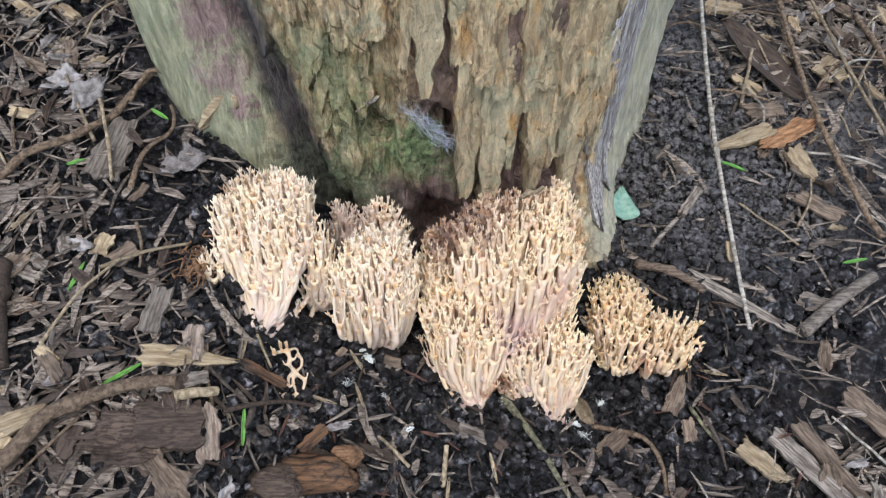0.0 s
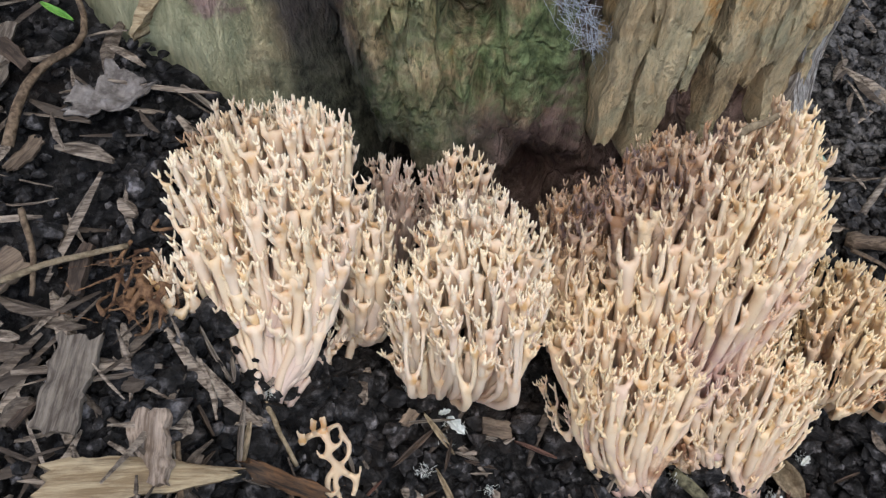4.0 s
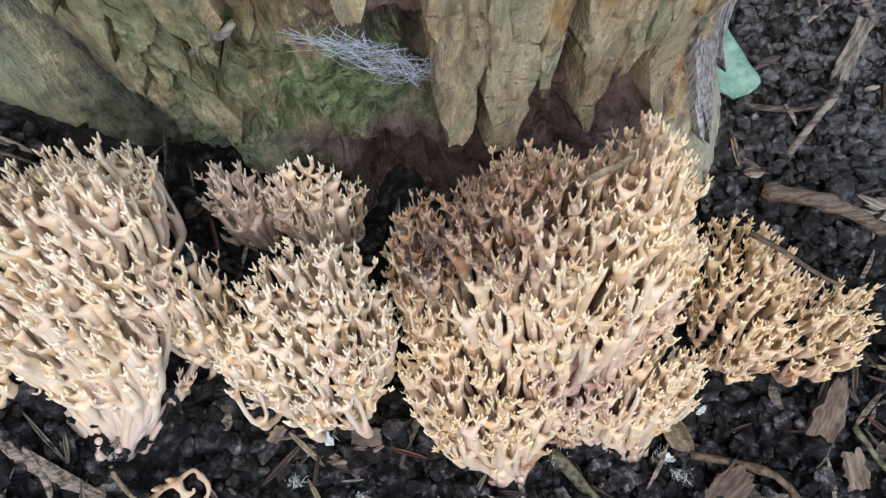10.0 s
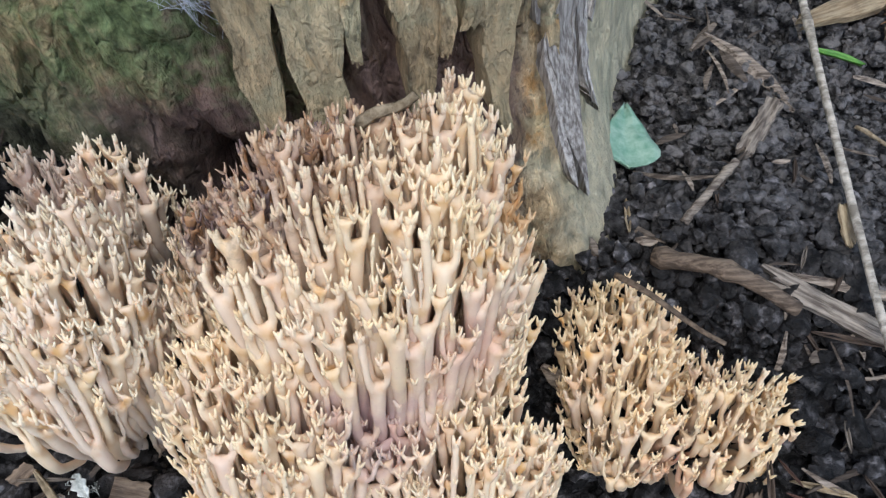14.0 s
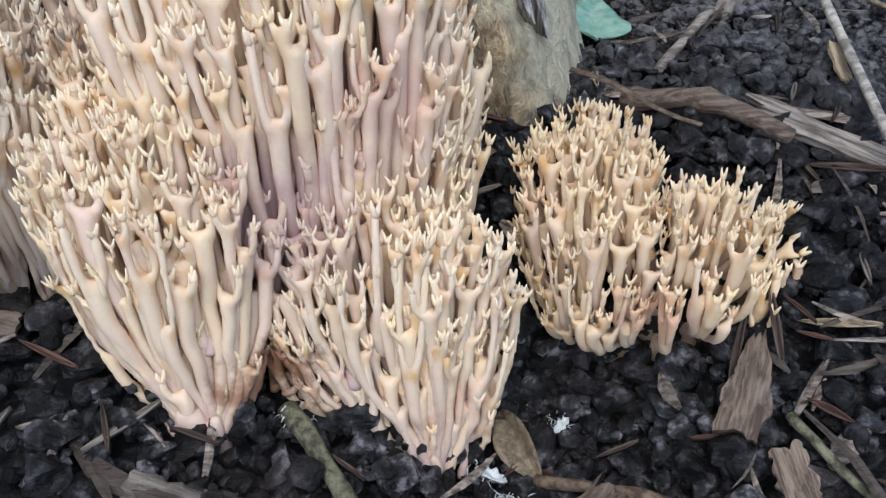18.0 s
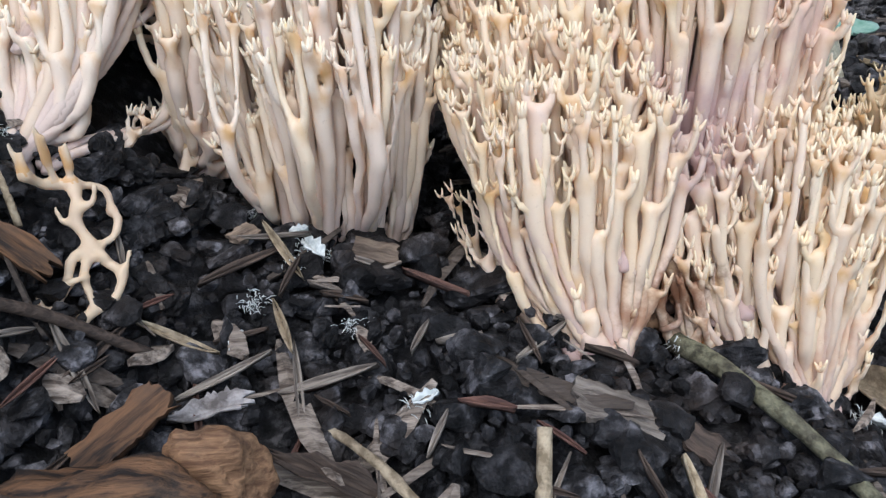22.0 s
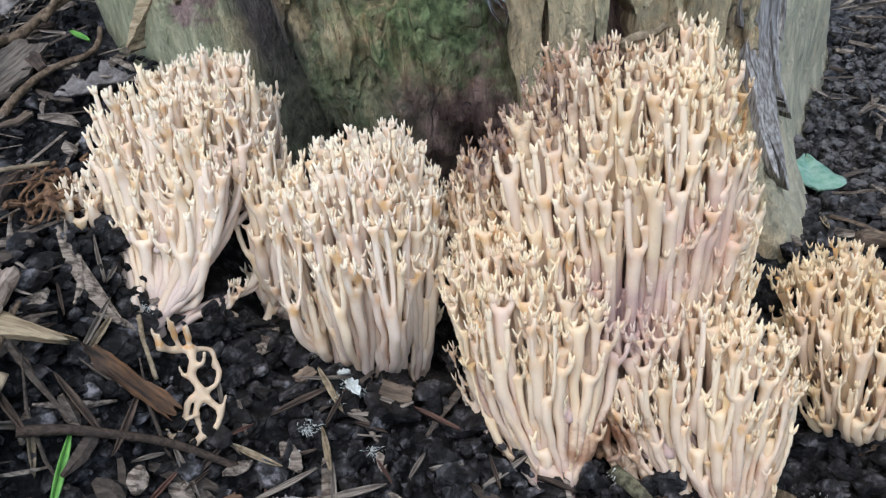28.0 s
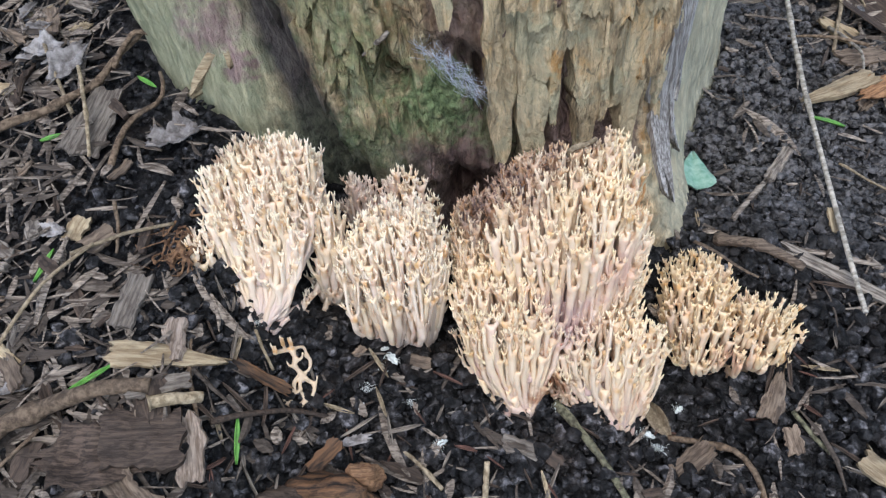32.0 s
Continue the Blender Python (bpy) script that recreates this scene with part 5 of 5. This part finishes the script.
lay("wood_chip", "pale grey weathered splinter on black soil", "wood chip", chip_mesh("wood_chip", 0.026, 0.006, 0.004, CHIP_GREY, RNG, 0.03), (0.155, 0.322), (0.171, 0.344), 0.005)
lay("wood_chip", "pinkish brown oval bark flake", "wood chip", chip_mesh("wood_chip", 0.026, 0.013, 0.003, CHIP_BROWN, RNG, 0.05), (0.229, 0.412), None, 0.005, 5)
lay("wood_chip", "tan flat wood chip on the litter", "wood chip", chip_mesh("wood_chip", 0.030, 0.011, 0.003, CHIP_BROWN, RNG, 0.05), (0.247, 0.330), None, 0.005, -35)
for a, b, w, mt in (((0.185, 0.182), (0.222, 0.140), 0.011, CHIP_GREY), ((0.200, 0.188), (0.228, 0.146), 0.009, CHIP_BROWN), ((0.232, 0.205), (0.262, 0.172), 0.014, CHIP_BROWN), ((0.166, 0.176), (0.186, 0.156), 0.011, CHIP_PALE)):
    lay("wood_strip", "long weathered strip of shredded wood", "wood strip", chip_mesh("wood_strip", math.dist(a, b), w, 0.004, mt, RNG, 0.05, 0.4), a, b, 0.006, group="shredded strips")
stick("straw", "tan flattened straw beside the pale coral", "straw", [(-0.178, 0.236, 0.008), (-0.158, 0.244, 0.010), (-0.134, 0.250, 0.010)], 0.0011, 0.0008, STRAW, 19, 0.0006)
stick("straw", "thin bent straw in bark mulch", "straw", [(-0.200, 0.195, 0.010), (-0.185, 0.218, 0.012), (-0.168, 0.240, 0.012)], 0.0009, 0.0008, STRAW, 20, 0.0005)
stick("straw", "dry straw beside bark pieces", "straw", [(0.000, 0.152, 0.003), (0.001, 0.160, 0.006), (0.002, 0.168, 0.008)], 0.0014, 0.0013, STRAW, 22, 0.0003)

# the pale green leaf that stands against the trunk's foot
lay3("green_leaf", "pale blue-green leaf lying against the trunk foot", "leaf", leaf_mesh("green_leaf", 0.030, 0.0215, GREEN_LEAF, RNG, 0.16, 0.03, False, True), (0.1185, 0.3225, 0.004), (0.1212, 0.3515, 0.007), 12)

# bits lying on the coral heads
def loose_bit(name, label, category, a, b, r, material):
    tb = Tubes()
    a, b = Vector(a), Vector(b)
    tb.add([a.lerp(b, i / 6) + Vector((0, 0, 0.001 * math.sin(i))) for i in range(7)], [r * (1 - 0.06 * i) for i in range(7)], None, None, 6, 0.4)
    tagged(new(name, tb.mesh(name, material)), label, category)


loose_bit("wood_splinter", "pale wood splinter caught on the large coral", "splinter", (0.040, 0.268, 0.090), (0.053, 0.272, 0.095), 0.0016, STRAW)
loose_bit("pine_needle", "brown dry needle lying across small coral", "needle", (0.102, 0.264, 0.034), (0.128, 0.244, 0.031), 0.0011, TWIG)


# white mycelium tufts on the soil
def tuft(x, y, size, seed):
    rng = random.Random(seed)
    tb = Tubes()
    for _ in range(70):
        p = Vector((x + rng.gauss(0, size * 0.7), y + rng.gauss(0, size * 0.45), 0))
        p.z = ground_z(p.x, p.y) + rng.uniform(0.0005, 0.004)
        d = Vector((rng.gauss(0, 1), rng.gauss(0, 1), rng.gauss(0, 0.2))) * size * 0.5
        tb.add([p, p + d * 0.5 + Vector((0, 0, size * 0.2)), p + d], [size * 0.03, size * 0.055, size * 0.02], None, None, 5, 0.5)
    ob = new("mycelium_tuft", tb.mesh("mycelium_tuft", MYCELIUM))
    tagged(ob, "small white tuft of mycelium on black soil", "mycelium", "mycelium tufts")


for k, (x, y, sz) in enumerate(((-0.043, 0.219, 0.0026), (-0.046, 0.214, 0.0018), (-0.054, 0.205, 0.0020), (-0.100, 0.219, 0.0018), (0.077, 0.198, 0.0024), (0.096, 0.214, 0.0018),
                                (0.036, 0.202, 0.0026), (0.012, 0.203, 0.0018), (-0.033, 0.198, 0.0014), (0.083, 0.190, 0.0026), (-0.058, 0.232, 0.0020), (-0.020, 0.178, 0.0018))):
    tuft(x, y, sz, 40 + k)
for x, y, ln, tr in ((-0.0425, 0.2185, 0.008, -50), (-0.046, 0.2225, 0.004, 10), (-0.0335, 0.210, 0.004, 60), (0.079, 0.197, 0.007, -20), (-0.056, 0.196, 0.005, 70), (-0.018, 0.178, 0.005, 20), (0.097, 0.213, 0.005, 40), (0.013, 0.205, 0.006, -10)):
    lay("white_flake", "chalk-white flake of fungus on black soil", "flake", leaf_mesh("white_flake", ln, ln * 0.45, MYCELIUM, RNG, 0.4, 0.25), (x, y), None, 0.0045, tr, group="white flakes")


# spider web in the hollow of the bark
def spider_web():
    rng = random.Random(9)
    tb = Tubes()
    top, low = (-93.4, 0.134), (-82.2, 0.094)
    for _ in range(300):
        s, e = rng.random(), rng.random()
        a = trunk_point(top[0] + (low[0] - top[0]) * s + rng.uniform(-2.2, 1.2), top[1] + (low[1] - top[1]) * s + rng.uniform(-0.006, 0.006), 0.003)
        b = trunk_point(top[0] + (low[0] - top[0]) * e + rng.uniform(-1.2, 2.4), top[1] + (low[1] - top[1]) * e + rng.uniform(-0.006, 0.006), 0.003)
        if (a - b).length > 0.018:
            continue
        tb.add([a, a.lerp(b, 0.5) + Vector((0, rng.uniform(-0.001, 0.001), -0.0008)), b], [0.00006] * 3, None, None, 3)
    ob = new("spider_web", tb.mesh("spider_web", WEB))
    tagged(ob, "bluish-white tangled spider web in a bark hollow", "spider web")


spider_web()


def strap_needles():
    """Flat dead needles and straps on the bare soil."""
    rng = random.Random(31)
    kinds = []
    for mt, label in ((REDBROWN, "reddish-brown dead needle on black soil"), (CHIP_DARK, "blackish flat dead needle on the soil"), (CHIP_GREY, "grey-brown dead needle on the soil"), (STRAW, "yellowed dead needle on the soil")):
        for _ in range(4):
            kinds.append((leaf_mesh("dead_needle", rng.uniform(0.008, 0.021), rng.uniform(0.0008, 0.0022), mt, rng, rng.uniform(0.1, 0.5)), label))
    made = 0
    while made < 150:
        x, y = (rng.uniform(-0.12, 0.20), rng.uniform(0.135, 0.32)) if made % 3 else (rng.uniform(-0.12, 0.01), rng.uniform(0.14, 0.215))
        if not clear_of_things(x, y, -0.004) or (y > 0.26 and rng.random() < 0.5):
            continue
        me, label = kinds[rng.choice((0, 1, 2, 3, 4, 5, 6, 7, 4, 5, 8, 9, 10, 11, 12))]
        ob = new("dead_needle", me)
        ob.matrix_world = slope_pose(x, y, rng.uniform(0.003, 0.0055), rng.uniform(0, 360), rng, 9)
        tagged(ob, label, "needle", "dead needles on the soil")
        made += 1


# ---- loose mulch: chips that repeat, then the small stuff ----
def clear_of_things(x, y, gap=0.0):
    if math.hypot(x - TX, y - TY) < trunk_r(math.degrees(math.atan2(y - TY, x - TX)), 0.05) + 0.004:
        return False
    for cx, cy, rx, ry in ((-0.095, 0.258, 0.036, 0.034), (-0.037, 0.245, 0.026, 0.024), (0.045, 0.235, 0.044, 0.042), (0.120, 0.248, 0.024, 0.022)):
        if ((x - cx) / (rx + gap)) ** 2 + ((y - cy) / (ry + gap)) ** 2 < 1:
            return False
    return True


def kept_bare(x, y):
    """The patch of soil and single chips in front of the pale coral."""
    return -0.155 < x < -0.062 and 0.184 < y < 0.222


def mulch_weight(x, y):
    left = smooth01((-x - 0.075) / 0.11) * (0.9 - 0.72 * smooth01((y - 0.225) / 0.03) * smooth01((0.225 + x) / 0.05))
    right = smooth01((x - 0.185) / 0.06) * (0.22 + 0.78 * max(smooth01((y - 0.40) / 0.08), smooth01((0.205 - y) / 0.05)))
    front = 0.12 * smooth01((0.185 - y) / 0.03) + 0.22 * smooth01((-x - 0.02) / 0.04) * smooth01((0.205 - y) / 0.02)
    return max(left, right, front, 0.025)


def scatter_chips():
    rng = random.Random(77)
    kinds = []
    names = ((CHIP_BROWN, "brown weathered wood chip in the mulch"), (CHIP_GREY, "grey weathered wood chip in the mulch"),
             (CHIP_DARK, "dark damp wood chip in the mulch"), (CHIP_PALE, "pale dry wood chip in the mulch"))
    for mt, label in names:
        for _ in range(5):
            ln = rng.uniform(0.008, 0.022)
            kinds.append((chip_mesh("wood_chip", ln, ln * rng.uniform(0.25, 0.6), rng.uniform(0.0015, 0.004), mt, rng, rng.uniform(-0.05, 0.15), rng.uniform(0, 0.6), rng.uniform(0.1, 0.25)), label))
    made = 0
    while made < 290:
        x, y = rng.uniform(-0.36, 0.36), rng.uniform(0.12, 0.62)
        if rng.random() > mulch_weight(x, y) or not clear_of_things(x, y, 0.008) or kept_bare(x, y):
            continue
        me, label = kinds[rng.choice((0, 1, 2, 3, 4, 0, 1, 2, 5, 6, 7, 8, 9, 10, 11, 12, 13, 14, 10, 11, 12, 15))]
        if (x > 0.17 or x < -0.19) and rng.random() < 0.45:
            me, label = kinds[rng.choice((5, 6, 7, 8, 9, 15, 16, 17, 18, 19))]
        if -0.19 < x < -0.06 and rng.random() < 0.5:
            me, label = kinds[rng.choice((10, 11, 12, 13, 14))]
        ob = new("wood_chip", me)
        sc = rng.uniform(0.7, 1.25)
        ob.matrix_world = slope_pose(x, y, rng.uniform(0.002, 0.006), rng.uniform(0, 360), rng, 14) @ Matrix.Scale(sc, 4)
        tagged(ob, label, "wood chip", "mulch chips")
        made += 1


def leaf_scraps():
    rng = random.Random(55)
    kinds = []
    for mt, label in ((CHIP_BROWN, "curled brown dead leaf scrap in the mulch"), (GREY_LEAF, "grey dead leaf scrap in the mulch"), (CHIP_DARK, "dark rotting leaf scrap in the mulch"), (STRAW, "dry straw-coloured leaf scrap in the mulch")):
        for _ in range(3):
            ln = rng.uniform(0.008, 0.024)
            kinds.append((leaf_mesh("leaf_scrap", ln, ln * rng.uniform(0.2, 0.6), mt, rng, rng.uniform(0.2, 0.7), 0.12, True), label))
    made = 0
    while made < 230:
        x, y = rng.uniform(-0.36, 0.37), rng.uniform(0.12, 0.62)
        if rng.random() > mulch_weight(x, y) or not clear_of_things(x, y, 0.008) or kept_bare(x, y):
            continue
        me, label = rng.choice(kinds)
        if -0.2 < x < -0.06 and rng.random() < 0.6:
            me, label = kinds[rng.choice((6, 7, 8))]
        if x < -0.19 and rng.random() < 0.5:
            me, label = kinds[rng.choice((0, 1, 3, 4, 5, 9, 11))]
        ob = new("leaf_scrap", me)
        ob.matrix_world = slope_pose(x, y, rng.uniform(0.004, 0.008), rng.uniform(0, 360), rng, 16)
        tagged(ob, label, "dead leaf", "leaf scraps")
        made += 1


def stalks():
    rng = random.Random(66)
    made = 0
    while made < 95:
        x, y = (rng.uniform(0.20, 0.37) if made % 2 else rng.uniform(-0.34, 0.36)), rng.uniform(0.13, 0.62)
        if rng.random() > mulch_weight(x, y) or not clear_of_things(x, y, 0.02) or kept_bare(x, y):
            continue
        a, ln = rng.uniform(0, 6.28), rng.uniform(0.02, 0.06)
        dx, dy = math.cos(a) * ln, math.sin(a) * ln
        if not clear_of_things(x + dx, y + dy, 0.012):
            continue
        b = rng.uniform(-0.006, 0.006)
        mt, label = rng.choice(((STRAW, "thin dry straw stalk on the litter"), (TWIG, "thin brown twig on the litter"), (GREY_STRAW, "thin grey stalk on the litter")))
        stick("stalk", label, "stalk", [(x, y, rng.uniform(0.004, 0.010)), (x + dx / 2 - b, y + dy / 2 + b, rng.uniform(0.006, 0.012)), (x + dx, y + dy, rng.uniform(0.004, 0.010))], rng.uniform(0.0007, 0.0013), 0.0007, mt, 100 + made, 0.0008, 6)
        made += 1


scatter_chips()
leaf_scraps()
stalks()
strap_needles()


def clod(sub, seed, cuts, rough):
    """A crumb of soil broken along flat faces, with a crumbly skin."""
    rng = random.Random(seed)
    v, f = ico(sub)
    planes = []
    for _ in range(cuts):
        n = Vector((rng.gauss(0, 1), rng.gauss(0, 1), rng.gauss(0, 1))).normalized()
        planes.append((np.array(n), rng.uniform(0.45, 0.85)))
    d = np.full(len(v), 1.25)
    for n, h in planes:
        c = v @ n
        d = np.where(c > 0.05, np.minimum(d, h / np.maximum(c, 0.05)), d)
    bumps = np.array([noise.noise(Vector(p) * 2.2 + Vector((seed, 0, 0))) + 0.6 * noise.noise(Vector(p) * 5.5 + Vector((0, seed, 0))) for p in v])
    return v * (d * (1 + rough * bumps))[:, None], f


def soil_crumbs():
    rng = random.Random(4)
    verts, faces, base = [], [], 0
    tiny = [clod(1, 100 + k, 5, 0.12) for k in range(14)]
    small = [clod(2, 200 + k, 7, 0.11) for k in range(18)]
    large = [clod(3, 300 + k, 7, 0.13) for k in range(14)]
    count = 0
    while count < 17000:
        pick = rng.random()
        if pick < 0.46:
            x, y = rng.uniform(-0.14, 0.20), rng.uniform(0.135, 0.31)
        elif pick < 0.76:
            x, y = rng.uniform(0.08, 0.26), rng.uniform(0.24, 0.46)
        elif pick < 0.92:
            x, y = rng.uniform(-0.30, -0.10), rng.uniform(0.14, 0.42)
        else:
            x, y = rng.uniform(-0.36, 0.38), rng.uniform(0.10, 0.64)
        if math.hypot(x - TX, y - TY) < 0.14 or not clear_of_things(x, y, -0.012):
            continue
        r = min(0.0042, 0.0007 + rng.expovariate(1 / 0.00105))
        if y > 0.29:
            r = min(r, 0.0030)
        v, f = rng.choice(large if r > 0.0036 else small if r > 0.0015 else tiny)
        turn = np.array(Euler((rng.uniform(0, 6), rng.uniform(0, 6), rng.uniform(0, 6))).to_matrix())
        sq = np.array([rng.uniform(0.8, 1.3), rng.uniform(0.8, 1.3), rng.uniform(0.65, 1.0)])
        verts.append((v @ turn) * sq * r + np.array([x, y, ground_z(x, y) + r * rng.uniform(-0.7, 0.75)]))
        faces.append(f + base)
        base += len(v)
        count += 1
    me = link_mesh("soil_crumbs", np.concatenate(verts).tolist(), np.concatenate(faces).tolist(), SOIL, False)
    tagged(new("soil_crumbs", me), "loose black crumbs and clods of damp soil", "soil", kind="stuff")


soil_crumbs()


def litter_shreds():
    rng = random.Random(12)
    verts, faces = [], []
    count = 0
    while count < 5200:
        x, y = rng.uniform(-0.36, 0.38), rng.uniform(0.10, 0.64)
        if rng.random() > mulch_weight(x, y) * 0.90 + 0.07 or not clear_of_things(x, y):
            continue
        ln = rng.uniform(0.003, 0.011) if rng.random() < 0.75 else rng.uniform(0.010, 0.022)
        w = rng.uniform(0.0004, 0.0011) if rng.random() < 0.65 else rng.uniform(0.0012, 0.0028)
        th = w * rng.uniform(0.25, 0.6)
        m = slope_pose(x, y, rng.uniform(0.0015, 0.0055), rng.uniform(0, 360), rng, 13)
        bow = rng.uniform(-0.18, 0.18) * ln
        b = len(verts)
        for i in range(4):
            t = i / 3 - 0.5
            wide = w * (0.35 if i in (0, 3) else 1.0)
            off = bow * (4 * t * t)
            for sy, sz in ((-1, 0), (0, 1), (1, 0), (0, -1)):
                verts.append(m @ Vector((t * 2 * ln, off + sy * wide, sz * th)))
        for i in range(3):
            for k in range(4):
                a, c = b + i * 4 + k, b + i * 4 + (k + 1) % 4
                faces.append((a, c, c + 4, a + 4))
        faces += [(b + 3, b + 2, b + 1, b), (b + 12, b + 13, b + 14, b + 15)]
        count += 1
    tagged(new("litter_shreds", link_mesh("litter_shreds", verts, faces, LITTER, False)), "shredded bark fibres, needles and bits of leaf litter", "leaf litter", kind="stuff")


litter_shreds()
